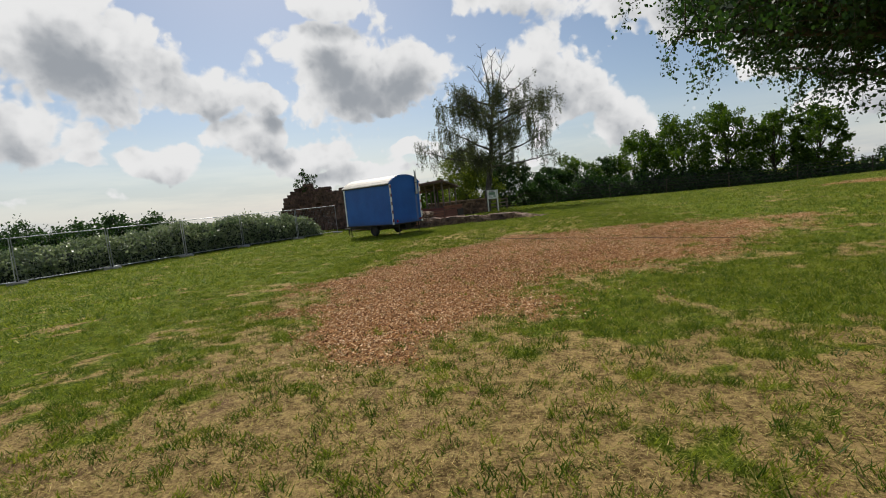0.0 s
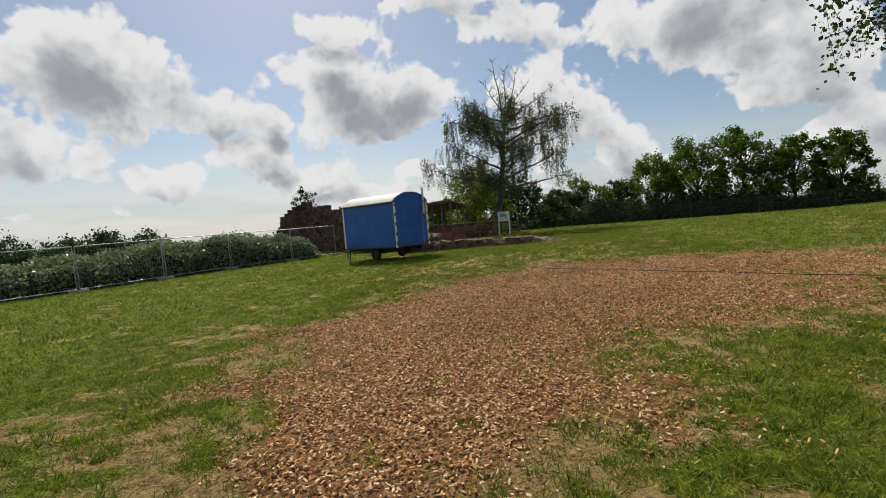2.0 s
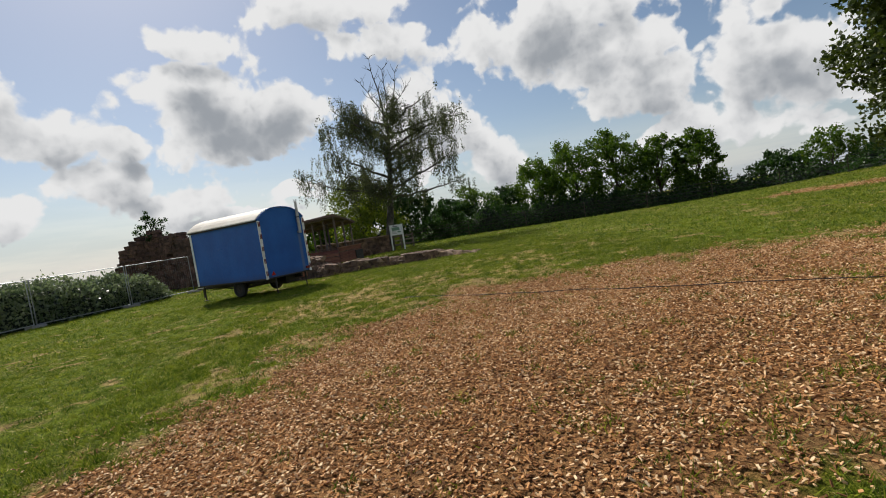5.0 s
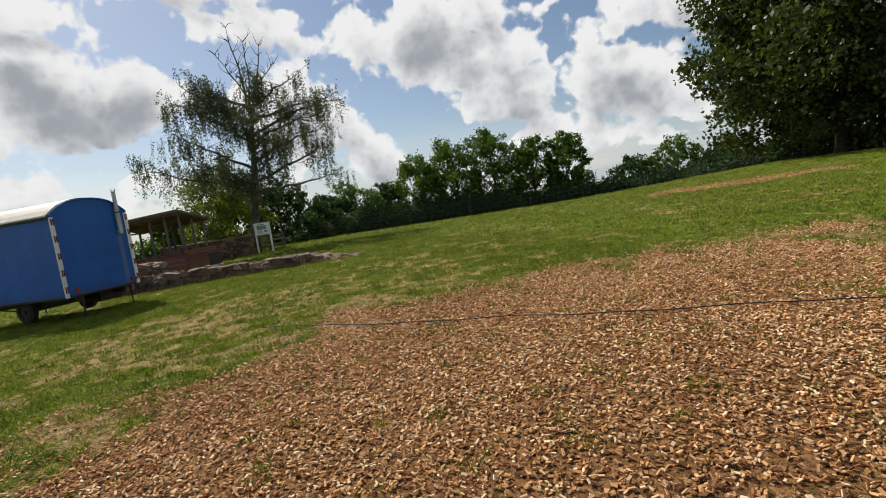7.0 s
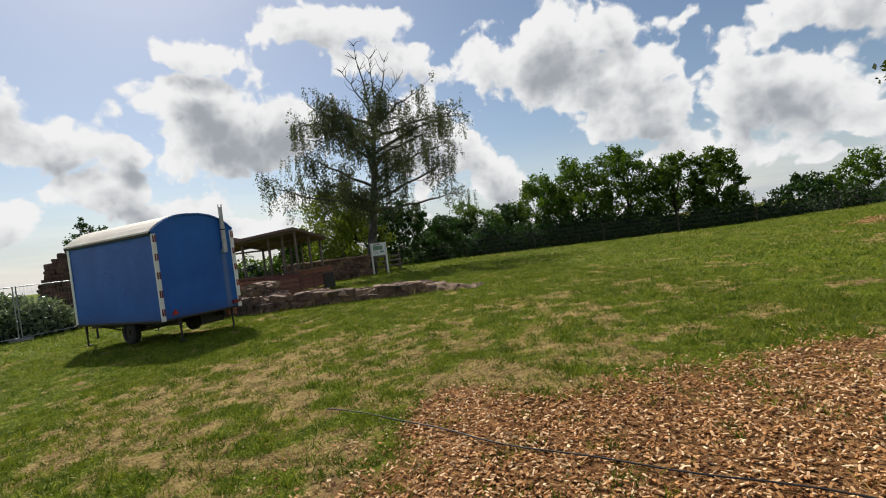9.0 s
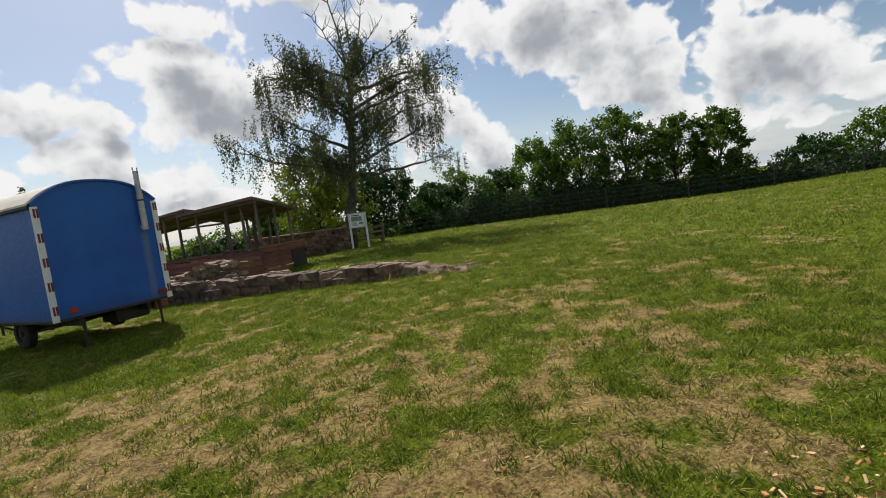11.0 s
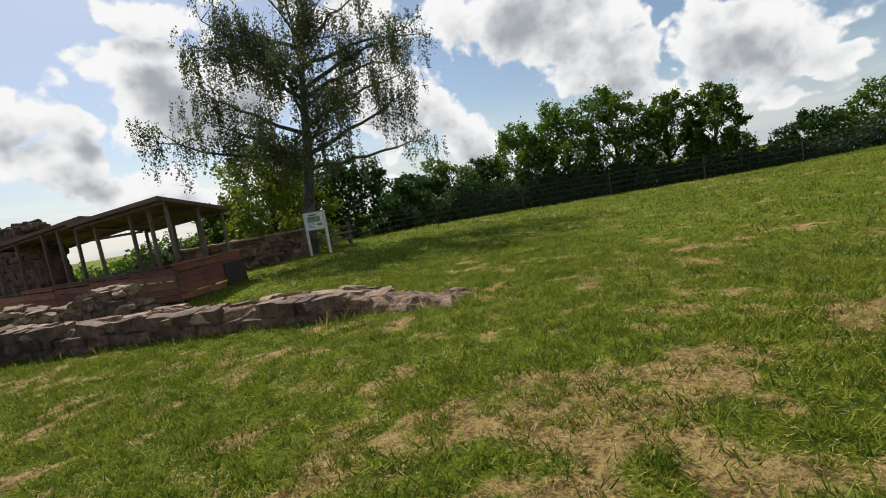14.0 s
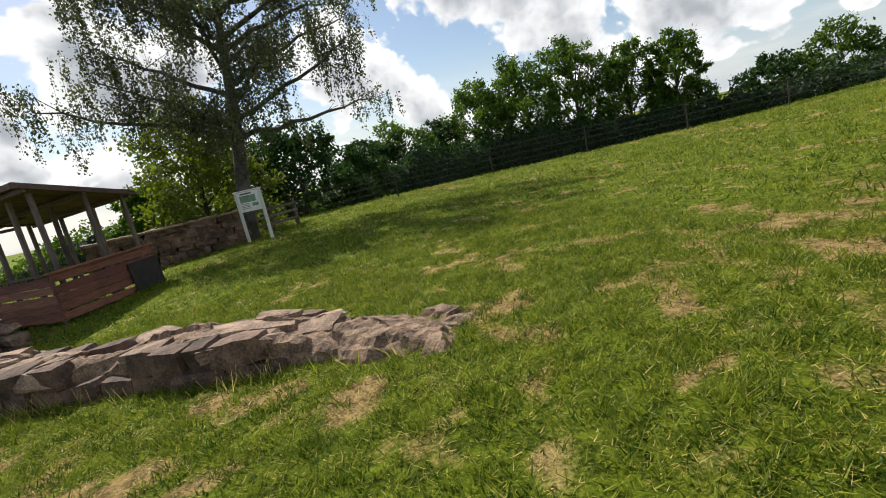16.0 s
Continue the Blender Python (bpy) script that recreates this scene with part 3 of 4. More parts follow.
# ---- stones ----
def stone_meshes(n, mat, rough, seed):
    rng = random.Random(seed)
    res = []
    for k in range(n):
        bm = bmesh.new()
        bmesh.ops.create_cube(bm, size=1.0)
        bmesh.ops.subdivide_edges(bm, edges=bm.edges[:], cuts=2, use_grid_fill=True)
        for v in bm.verts:
            r = v.co.length
            v.co *= 1 - 0.30 * max(0.0, r - 0.52)
            v.co += noise.noise_vector(v.co * 1.3 + Vector((k * 7.1, seed * 3.3, 0))) * rough * 1.6 + Vector([rng.uniform(-rough, rough) for _ in range(3)]) * 0.45
        me = bpy.data.meshes.new("stone")
        bm.to_mesh(me)
        bm.free()
        me.materials.append(mat)
        res.append(me)
    return res


S_WALL = stone_meshes(9, M_STONE, 0.085, 3)
S_BLOCK = stone_meshes(9, M_STONE, 0.05, 7)
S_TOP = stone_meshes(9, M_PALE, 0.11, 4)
S_RUIN = stone_meshes(8, M_RUIN, 0.05, 5)


def masonry(parent, a, b, thick, top_at, course, length, meshes, rng, base=0.0, tops=None, skip=None, name="stone", ragged=0.0):
    """Courses of stones from a to b in the parent's plan; top_at(s) is the wall's height along it."""
    ax, ay = a
    bx, by = b
    run = math.hypot(bx - ax, by - ay)
    ang = math.atan2(by - ay, bx - ax)
    z, k = base, 0
    while z < 6:
        hgt = course * rng.uniform(0.8, 1.25)
        s = -length * rng.random() * 0.5
        alive = False
        while s < run:
            ln = length * rng.uniform(0.6, 1.5)
            mid = min(max(s + ln / 2, 0), run)
            if z + hgt * 0.5 < top_at(mid) and not (skip and skip(mid, z + hgt / 2)):
                alive = True
                last = z + hgt * 1.5 >= top_at(mid)
                me = rng.choice(tops if (tops and last) else meshes)
                ob = new(name, me)
                ob.parent = parent
                x, y = ax + (bx - ax) * mid / run, ay + (by - ay) * mid / run
                tilt = 4 if not last else 9
                ob.matrix_basis = pose(x + rng.uniform(-1, 1) * 0.03, y + rng.uniform(-1, 1) * 0.03, z + hgt / 2, rng.uniform(-tilt, tilt), rng.uniform(-tilt, tilt),
                                       math.degrees(ang) + rng.uniform(-5, 5)) @ Matrix.Diagonal((ln * 1.04, thick * rng.uniform(0.92, 1.08), hgt * (1.08 + ragged * rng.random()), 1))
            s += ln
        z += hgt
        if not alive:
            break


def make_low_wall():
    rng = random.Random(11)
    o = Vector((-2.2, 27.9))
    e = Vector((4.5, 23.33))
    d = (e - o).normalized()
    L = (e - o).length
    w = thing("low_stone_wall", pose(o.x, o.y, 0.0, 0, 0, math.degrees(math.atan2(d.y, d.x))), "low ruined sandstone wall with top painted sunlit pale", "stone wall")

    def top(s):
        """Height of the crest: level, then running out into a mound in the turf."""
        k = min(max((s - L + 1.5) / 2.4, 0.0), 1.0)
        p = o + d * s
        run_out = gz(p.x, p.y) + 0.27 - 0.33 * k
        level = 0.45 + 0.035 * math.sin(s * 2.1) + 0.03 * math.sin(s * 5.3 + 1)
        f = min(1.0, k * 3)
        return level * (1 - f) + run_out * f

    # eroded core of mortar and earth that runs out into a mound, with stones set in its faces and top
    bm = bmesh.new()
    n, m = 260, 29
    rows = []
    for i in range(n + 1):
        s = i / n * (L + 0.9)
        t = top(s) + 0.015
        hw = 0.255 + 0.02 * math.sin(s * 3) + 0.13 * max(0, s - L + 1.3)
        row = []
        for j in range(m):
            u = j / (m - 1) * 2 - 1
            k = abs(u)
            y = math.copysign(min(1.0, k / 0.66), u) * hw if k < 0.66 else math.copysign(hw * (1 + 0.25 * (k - 0.66)), u)
            zz = t - 0.05 * (k / 0.66) ** 3 if k < 0.66 else t - 0.05 - (k - 0.66) / 0.34 * (t + 0.1)
            p = Vector((s, y, zz))
            ledge = noise.noise(Vector((s * 1.7, y * 3.0, 5.0)))
            q = noise.noise_vector(p * 2.6) * 0.05 + noise.noise_vector(p * 7.0) * 0.035 + noise.noise_vector(p * 17) * 0.016
            q.z += 0.05 * round(ledge * 2.2)
            row.append(bm.verts.new(p + q))
        rows.append(row)
    for p, q in zip(rows, rows[1:]):
        for j in range(m - 1):
            bm.faces.new((p[j], p[j + 1], q[j + 1], q[j]))
    bm.faces.new(rows[0])
    bm.faces.new(rows[-1][::-1])
    bmesh.ops.recalc_face_normals(bm, faces=bm.faces)
    part("core", bm, M_CORE, w, "crumbling mortar and earth")
    for off in (-0.27, 0.27):
        masonry(w, (0.1, off), (L - 0.9, off), 0.22, lambda s: top(s) - 0.03, 0.17, 0.38, S_BLOCK, rng, base=-0.03, tops=S_BLOCK)
    for k in range(34):
        s = rng.uniform(0.05, L - 0.5)
        y = rng.uniform(-0.24, 0.24)
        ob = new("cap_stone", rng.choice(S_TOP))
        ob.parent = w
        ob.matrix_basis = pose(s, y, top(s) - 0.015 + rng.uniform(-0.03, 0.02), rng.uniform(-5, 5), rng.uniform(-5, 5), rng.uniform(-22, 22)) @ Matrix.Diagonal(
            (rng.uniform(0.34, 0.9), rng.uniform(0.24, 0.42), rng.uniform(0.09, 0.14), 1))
    for k in range(44):
        s, y = L + rng.uniform(-1.2, 0.9), rng.uniform(-0.34, 0.36)
        ob = new("rubble_stone", rng.choice(S_TOP))
        ob.parent = w
        q = rng.uniform(0.05, 0.16) * (1.7 if k < 14 else 0.8)
        ob.matrix_basis = pose(s, y, top(s) - 0.02 - 0.1 * abs(y), rng.uniform(-16, 16), rng.uniform(-16, 16), rng.uniform(0, 360)) @ Matrix.Diagonal((q, q * 0.8, q * 0.5, 1))


make_low_wall()


def make_rubble_wall():
    rng = random.Random(21)
    o, e = Vector((-6.2, 34.0)), Vector((-0.3, 29.0))
    d = (e - o).normalized()
    L = (e - o).length
    w = thing("rubble_wall", pose(o.x, o.y, 0.0, 0, 0, math.degrees(math.atan2(d.y, d.x))), "tumbled low wall of rough sandstone rubble", "stone wall")

    def top(s):
        return 0.46 + 0.07 * math.sin(s * 1.9 + 2) + 0.05 * math.sin(s * 4.7) + (0.22 if L - 1.6 < s < L - 0.4 else 0)

    for off in (-0.2, 0.2):
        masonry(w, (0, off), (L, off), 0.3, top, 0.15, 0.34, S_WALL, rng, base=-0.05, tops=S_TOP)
    for k in range(50):
        s, y = rng.uniform(0, L), rng.uniform(-0.3, 0.3)
        ob = new("cap_stone", rng.choice(S_TOP))
        ob.parent = w
        ob.matrix_basis = pose(s, y, top(s) + rng.uniform(-0.03, 0.03), rng.uniform(-14, 14), rng.uniform(-14, 14), rng.uniform(0, 180)) @ Matrix.Diagonal((rng.uniform(0.2, 0.5), rng.uniform(0.2, 0.34), rng.uniform(0.08, 0.16), 1))


make_rubble_wall()


def make_back_wall():
    rng = random.Random(31)
    o, e = Vector((-0.7, 36.1)), Vector((3.45, 36.5))
    d = (e - o).normalized()
    L = (e - o).length
    w = thing("back_stone_wall", pose(o.x, o.y, 0.0, 0, 0, math.degrees(math.atan2(d.y, d.x))), "weathered brown stone wall with flat capping", "stone wall")
    masonry(w, (0, 0), (L, 0), 0.5, lambda s: 1.16, 0.2, 0.34, S_WALL, rng, base=0.0)
    for k in range(8):
        part("capping_slab", a_box(L * (k + 0.5) / 8, 0, 1.22 + rng.uniform(-0.012, 0.012), L / 8 - 0.012, 0.62, 0.07, 0.012), M_PALE, w)


make_back_wall()


def make_ruin():
    rng = random.Random(41)
    o = Vector((-4.6, 36.6))
    d = Vector((-0.75, 0.66)).normalized()
    rz = math.degrees(math.atan2(d.y, d.x))
    w = thing("ruin_wall", pose(o.x, o.y, -0.1, 0, 0, rz), "tall dark red masonry ruin with a slit window", "ruin")

    def top(s):
        return 3.15 + 0.1 * math.sin(s * 2.3) + 0.12 * math.sin(s * 5.1 + 1) + 0.25 * max(0, s - 5.5) - (0.5 if s < 0.8 else 0) - (0.22 if s < 3.6 else 0)

    slit = lambda s, z: 6.55 < s < 7.05 and 1.2 < z < 2.2
    masonry(w, (0, 0), (8.0, 0), 0.8, top, 0.26, 0.42, S_RUIN, rng, skip=slit, ragged=0.1)
    inv = Matrix.Rotation(-radians(rz), 4, "Z")
    end = inv @ Vector((-13.2 - o.x, 41.6 - o.y, 0))

    def top2(s):
        return 3.75 - 0.5 * max(0, s - 0.9) ** 2 + 0.12 * math.sin(s * 4.2)

    masonry(w, (8.0, 0), (end.x, end.y), 0.8, top2, 0.26, 0.42, S_RUIN, rng, ragged=0.1)
    for k in range(26):
        s = rng.uniform(0.2, 3.4)
        ob = new("loose_stone", rng.choice(S_WALL))
        ob.parent = w
        ob.matrix_basis = pose(s, rng.uniform(-0.3, 0.3), top(s) + 0.02 + rng.uniform(0, 0.12), rng.uniform(-15, 15), rng.uniform(-15, 15), rng.uniform(0, 180)) @ Matrix.Diagonal((0.4, 0.3, 0.16, 1))


make_ruin()

# ---- shelter over the dig ----
def make_shelter():
    rng = random.Random(51)
    rz = math.degrees(math.atan2(0.66, -0.75))
    sh = thing("wooden_shelter", pose(0.3, 30.0, 0.0, 0, 0, rz), "brown open wooden shelter roof on slender posts", "shelter")
    # local: x along the long side away from the near corner, y towards the camera's side (negative is the far side)

    def roof(p, q, r, name):
        """Roof plane by near corner p, long end q and deep end r."""
        p, q, r = Vector(p), Vector(q), Vector(r)
        n = (q - p).cross(r - p).normalized()
        if n.z < 0:
            n = -n
        bm = bmesh.new()
        top = [p, q, q + r - p, r]
        lo = [bm.verts.new(v + n * 0.02) for v in top]
        hi = [bm.verts.new(v + n * 0.06) for v in top]
        bm.faces.new(lo)
        bm.faces.new(hi[::-1])
        for i in range(4):
            bm.faces.new((lo[i], hi[i], hi[(i + 1) % 4], lo[(i + 1) % 4]))
        bmesh.ops.recalc_face_normals(bm, faces=bm.faces)
        deck = part(name, bm, M_FELT, sh, "brown felted roof deck")
        k = 14
        for i in range(k):
            a, b = p + (q - p) * (i / k), p + (q - p) * ((i + 0.94) / k)
            c, e = b + (r - p), a + (r - p)
            bm = bmesh.new()
            u = [bm.verts.new(v + n * 0.016) for v in (a, b, c, e)]
            v2 = [bm.verts.new(v - n * 0.006) for v in (a, b, c, e)]
            bm.faces.new(u)
            bm.faces.new(v2[::-1])
            for j in range(4):
                bm.faces.new((u[j], v2[j], v2[(j + 1) % 4], u[(j + 1) % 4]))
            bmesh.ops.recalc_face_normals(bm, faces=bm.faces)
            part("roof_board", bm, M_BOARD, deck)
        for f in (0.06, 0.5, 0.94):
            a, b = p + (r - p) * f - n * 0.07, q + (r - p) * f - n * 0.07
            part("purlin", tube(bmesh.new(), [a, b], 0.055, 4), M_POST, sh)
        for a, b in ((p, q), (p, r), (q, q + r - p)):
            part("fascia", tube(bmesh.new(), [a - n * 0.01, b - n * 0.01], 0.06, 4), M_BOARD, sh)

    inv = Matrix.Rotation(-radians(rz), 4, "Z")

    def loc(x, y, z):
        v = inv @ Vector((x - 0.3, y - 30.0, 0))
        return (v.x, v.y, z)

    roof(loc(0.3, 30.0, 2.63), loc(-2.45, 32.35, 2.46), loc(1.44, 33.2, 2.28), "roof")
    roof(loc(-2.35, 32.95, 2.66), loc(-6.3, 36.2, 2.30), loc(-1.25, 35.6, 2.42), "lower_roof")
    part("beam", tube(bmesh.new(), [loc(-2.2, 34.1, 2.25), loc(-0.9, 33.6, 2.25)], 0.05, 4), M_POST, sh)
    part("beam", tube(bmesh.new(), [loc(-2.9, 34.5, 2.05), loc(-1.2, 34.0, 2.05)], 0.05, 4), M_POST, sh)
    posts = [(0.32, 30.55, 2.5), (-0.75, 31.45, 2.42), (-1.85, 32.4, 2.4), (-2.75, 33.5, 2.5), (-3.85, 34.3, 2.45), (-5.0, 35.3, 2.35), (-5.95, 36.0, 2.25),
             (1.2, 33.0, 2.25), (0.35, 33.75, 2.18), (-0.5, 34.4, 2.12), (-1.4, 35.1, 2.3), (0.75, 31.9, 2.36), (-0.2, 31.0, 2.45), (-3.3, 33.9, 2.48), (-0.05, 32.4, 2.33)]
    for x, y, z in posts:
        r = 0.04
        m = Matrix.Translation(loc(x, y, 0)) @ Matrix.Rotation(rng.uniform(-0.02, 0.02), 4, "X")
        part("post", a_box(0, 0, z / 2 + 0.0, 2 * r, 2 * r, z, 0.008, m), M_POST, sh)


make_shelter()


def make_planks():
    rng = random.Random(61)
    rz = math.degrees(math.atan2(0.66, -0.75))
    # long side
    f = thing("plank_barrier", pose(0.3, 30.02, 0.0, 0, 0, rz), "long red-brown barrier of rough horizontal planks", "plank wall")
    secs = [0.0, 1.7, 3.4, 5.1, 6.8, 8.4]
    for i, (a, b) in enumerate(zip(secs, secs[1:])):
        h0 = 1.02 - 0.05 * i
        z = 0.16 if i < 3 else 0.25
        while z < h0 - 0.08:
            hh = rng.uniform(0.13, 0.19)
            gap = rng.choice((0.008, 0.012, 0.03, 0.04)) if i < 2 else 0.008
            m = pose((a + b) / 2, rng.uniform(-0.006, 0.006), z + hh / 2, 0, rng.uniform(-0.6, 0.6), 0)
            part("plank", a_box(0, 0, 0, b - a - 0.015, 0.028, min(hh, h0 - z), 0.004, None), M_ORANGE if (i >= 3 and rng.random() < 0.3) else M_PLANK, f).matrix_basis = m
            z += hh + gap
        part("stake", a_box(a + 0.04, -0.05, h0 / 2, 0.07, 0.06, h0 + 0.03, 0.006), M_POST, f)
        part("top_rail", a_box((a + b) / 2, -0.01, h0 + 0.005, b - a, 0.1, 0.035, 0.005), M_BOARD, f)
    # short side
    g2 = thing("plank_barrier", pose(0.33, 30.0, 0.0, 0, 0, math.degrees(math.atan2(2.33, 1.2))), "short red-brown barrier of warped planks with gaps", "plank wall")
    L = 2.62
    z = 0.14
    while z < 0.98:
        hh = rng.uniform(0.13, 0.2)
        m = pose(L / 2, rng.uniform(-0.01, 0.01), z + hh / 2, 0, rng.uniform(-1.2, 1.2), 0)
        part("plank", a_box(0, 0, 0, L, 0.03, hh, 0.004), M_PLANK, g2).matrix_basis = m
        z += hh + rng.choice((0.012, 0.03, 0.045))
    part("top_rail", a_box(L / 2, 0.0, 1.04, L + 0.1, 0.13, 0.04, 0.006), M_PLANK, g2)
    for s in (0.05, 1.3, 2.58):
        part("stake", a_box(s, 0.06, 0.53, 0.08, 0.07, 1.06, 0.006), M_POST, g2)
    part("leaning_sheet", a_box(0, 0, 0, 0.9, 0.03, 0.62, 0.004), M_STEEL, g2, "dark sheet leaning on the planks").matrix_basis = pose(L - 0.42, -0.06, 0.46, -4, 0, 0)


make_planks()

# ---- sign board ----
def make_sign():
    s = thing("information_board", pose(3.57, 35.08, 0.30, 0, 0, math.degrees(math.atan2(-0.40, 0.66))), "white wooden information board with green print", "sign")
    W = 0.76
    for x in (0.0, W):
        part("post", a_box(x, 0, 0.72, 0.075, 0.075, 1.48, 0.008), M_SIGNW, s)
    b = part("board", a_box(W / 2, -0.015, 1.16, W - 0.06, 0.03, 0.58, 0.006), M_SIGNW, s)
    part("picture", a_box(W / 2 - 0.02, -0.034, 1.24, 0.5, 0.006, 0.2), M_SIGNG, b)
    part("heading", a_box(W / 2 - 0.05, -0.034, 1.39, 0.36, 0.006, 0.04), M_INK, b)
    for k in range(4):
        part("text_bar", a_box(0.24 + 0.02 * (k % 2), -0.034, 1.10 - 0.045 * k, 0.26, 0.006, 0.014), M_INK, b)
    part("text_bar", a_box(0.56, -0.034, 1.05, 0.2, 0.006, 0.09), M_SIGNG, b)
    part("cap_rail", a_box(W / 2, 0, 1.475, W + 0.12, 0.09, 0.03, 0.005), M_SIGNW, s)


make_sign()

# ---- fences ----
def rail_fence():
    f = thing("rail_fence", pose(3.6, 36.7, 0.25, 0, 0, 32), "short grey wooden rail fence with split rails", "fence")
    for x in (0.0, 1.0, 2.0):
        part("post", a_box(x, 0, 0.45, 0.1, 0.1, 0.98, 0.012), M_POST, f)
    for z in (0.28, 0.55, 0.8):
        part("rail", a_box(1.0, -0.06, z, 2.15, 0.035, 0.09, 0.006), M_POST, f)


rail_fence()

EDGE = [Vector((5.3, 38.6)), Vector((15.0, 37.0)), Vector((21.0, 34.0)), Vector((28.0, 31.0)), Vector((37.5, 27.6)), Vector((50.0, 23.0))]


def along(line, step):
    pts, left = [], 0.0
    for a, b in zip(line, line[1:]):
        L = (b - a).length
        s = left
        while s < L:
            pts.append(a + (b - a) * (s / L))
            s += step
        left = s - L
    return pts


def wire_fence():
    f = thing("wire_fence", pose(0, 0, 0), "thin dark wire pasture fence on wooden posts", "fence")
    posts = along(EDGE, 4.0)
    rng = random.Random(71)
    for p in posts:
        z = gz(p.x, p.y)
        part("post", tube(bmesh.new(), [(p.x, p.y, z - 0.1), (p.x + rng.uniform(-0.03, 0.03), p.y, z + 1.08)], 0.03, 6), M_BARK, f)
    for hgt in (0.35, 0.6, 0.82, 1.02):
        part("wire", tube(bmesh.new(), [(p.x, p.y - 0.04, gz(p.x, p.y) + hgt) for p in posts], 0.018, 4), M_STEEL, f)


wire_fence()

FENCE = [(-7.2, 34.0), (-9.2, 31.2), (-11.7, 28.6), (-13.5, 25.5), (-15.4, 22.5), (-17.3, 19.55), (-19.25, 16.6), (-21.2, 13.7), (-23.1, 10.75)]


def site_fence():
    group = "mesh fence panels along the hedge"
    for (ax, ay), (bx, by) in zip(FENCE, FENCE[1:]):
        L = math.hypot(bx - ax, by - ay)
        za, zb = gz(ax, ay), gz(bx, by)
        m = pose(ax, ay, za + 0.08, 0, -math.degrees(math.atan2(zb - za, L)), math.degrees(math.atan2(by - ay, bx - ax)))
        p = thing("construction_fence", m, "galvanised mesh construction fence panel", "fence", group)
        for x in (0.05, L - 0.05):
            part("upright", tube(bmesh.new(), [(x, 0, -0.05), (x, 0, 1.85)], 0.02, 7), M_ZINC, p)
        for z in (0.06, 1.83):
            part("rail", tube(bmesh.new(), [(0.05, 0, z), (L - 0.05, 0, z)], 0.019, 7), M_ZINC, p)
        bm = bmesh.new()
        n = int(L / 0.12)
        for k in range(1, n):
            x = 0.05 + (L - 0.1) * k / n
            tube(bm, [(x, 0, 0.06), (x, 0, 1.83)], 0.002, 3, False)
        for k in range(1, 8):
            z = 0.06 + 1.77 * k / 8
            tube(bm, [(0.05, 0, z), (L - 0.05, 0, z)], 0.002, 3, False)
        part("wire_mesh", bm, M_ZINC, p)
    for ax, ay in FENCE:
        z = gz(ax, ay)
        f = part("concrete_block", a_box(0, 0, 0.06, 0.68, 0.22, 0.13, 0.02), M_CONC)
        f.matrix_world = pose(ax, ay, z - 0.01, 0, 0, 30)
        tagged(f, "grey concrete foot under the mesh fence", "fence foot", "concrete fence feet")


site_fence()

# ---- plants ----
def limb(bm, a, b, r0, r1, rng, bend=0.12, n=5, sag=0.0, sides=6):
    """A bent tapering limb from a to b; returns its points."""
    a, b = Vector(a), Vector(b)
    L = (b - a).length
    o = Vector((rng.uniform(-1, 1), rng.uniform(-1, 1), rng.uniform(-0.5, 0.5))) * bend * L
    pts = []
    for i in range(n + 1):
        t = i / n
        p = a.lerp(b, t) + o * math.sin(math.pi * t) + Vector((0, 0, -sag * L * t * t))
        pts.append(p + Vector((rng.uniform(-1, 1), rng.uniform(-1, 1), rng.uniform(-1, 1))) * 0.02 * L * (0 < i < n))
    tube(bm, pts, [r0 + (r1 - r0) * i / n for i in range(n + 1)], sides)
    return pts


def tree(name, x, y, hgt, spread, label, leaf, seed, count=6000, size=0.22, bark=M_BARK, clear=0.2, lobes=16, squash=0.75, lean=(0, 0), lobe=(0.28, 0.48)):
    """A broadleaf tree: trunk with limbs, crown of leafy lobes set on the limbs' ends."""
    rng, nrg = random.Random(seed), np.random.default_rng(seed)
    z = gz(x, y)
    t = thing(name, pose(x, y, z), label, "tree" if hgt > 3.2 else "bush")
    bm = bmesh.new()
    r0 = 0.02 * hgt + 0.03
    trunk = limb(bm, (0, 0, -0.15), (lean[0], lean[1], hgt * 0.85), r0, r0 * 0.25, rng, 0.04, 8)
    cents = []
    for k in range(lobes):
        f = clear + (0.97 - clear) * ((k + rng.random()) / lobes)
        w = math.sin(math.pi * min(0.98, 0.25 + 0.72 * (f - clear) / (1 - clear))) ** 0.7
        a = k * 2.4 + rng.uniform(-0.5, 0.5)
        rad = spread * w * rng.uniform(0.45, 0.95)
        e = Vector((rad * math.cos(a) + lean[0] * f, rad * math.sin(a) + lean[1] * f, hgt * f))
        st = trunk[max(1, min(8, int(8 * f * 0.75)))]
        limb(bm, st, e, r0 * 0.35, r0 * 0.06, rng, 0.1, 4, sides=5)
        cents.append((e, spread * rng.uniform(*lobe)))
    part("trunk", bm, bark, t)
    pts = []
    wts = np.array([c[1] ** 2 for c in cents])
    for (e, rr), nl in zip(cents, (wts / wts.sum() * count).astype(int)):
        sub = max(3, nl // 45)
        d = nrg.normal(size=(sub, 3))
        d /= np.linalg.norm(d, axis=1)[:, None]
        cs = np.array(e) + d * (rr * nrg.uniform(0.45, 1.05, sub) ** 0.6)[:, None] * np.array([1, 1, squash])
        p = np.repeat(cs, nl // sub + 1, 0)[:nl] if nl else cs
        pts.append(p + nrg.normal(size=p.shape) * rr * 0.17)
    pts = np.concatenate(pts)
    pts = pts[pts[:, 2] > 0.05]
    part("crown", array_mesh("crown", leaves(pts, size, nrg), 4, leaf), None, t)
    return t


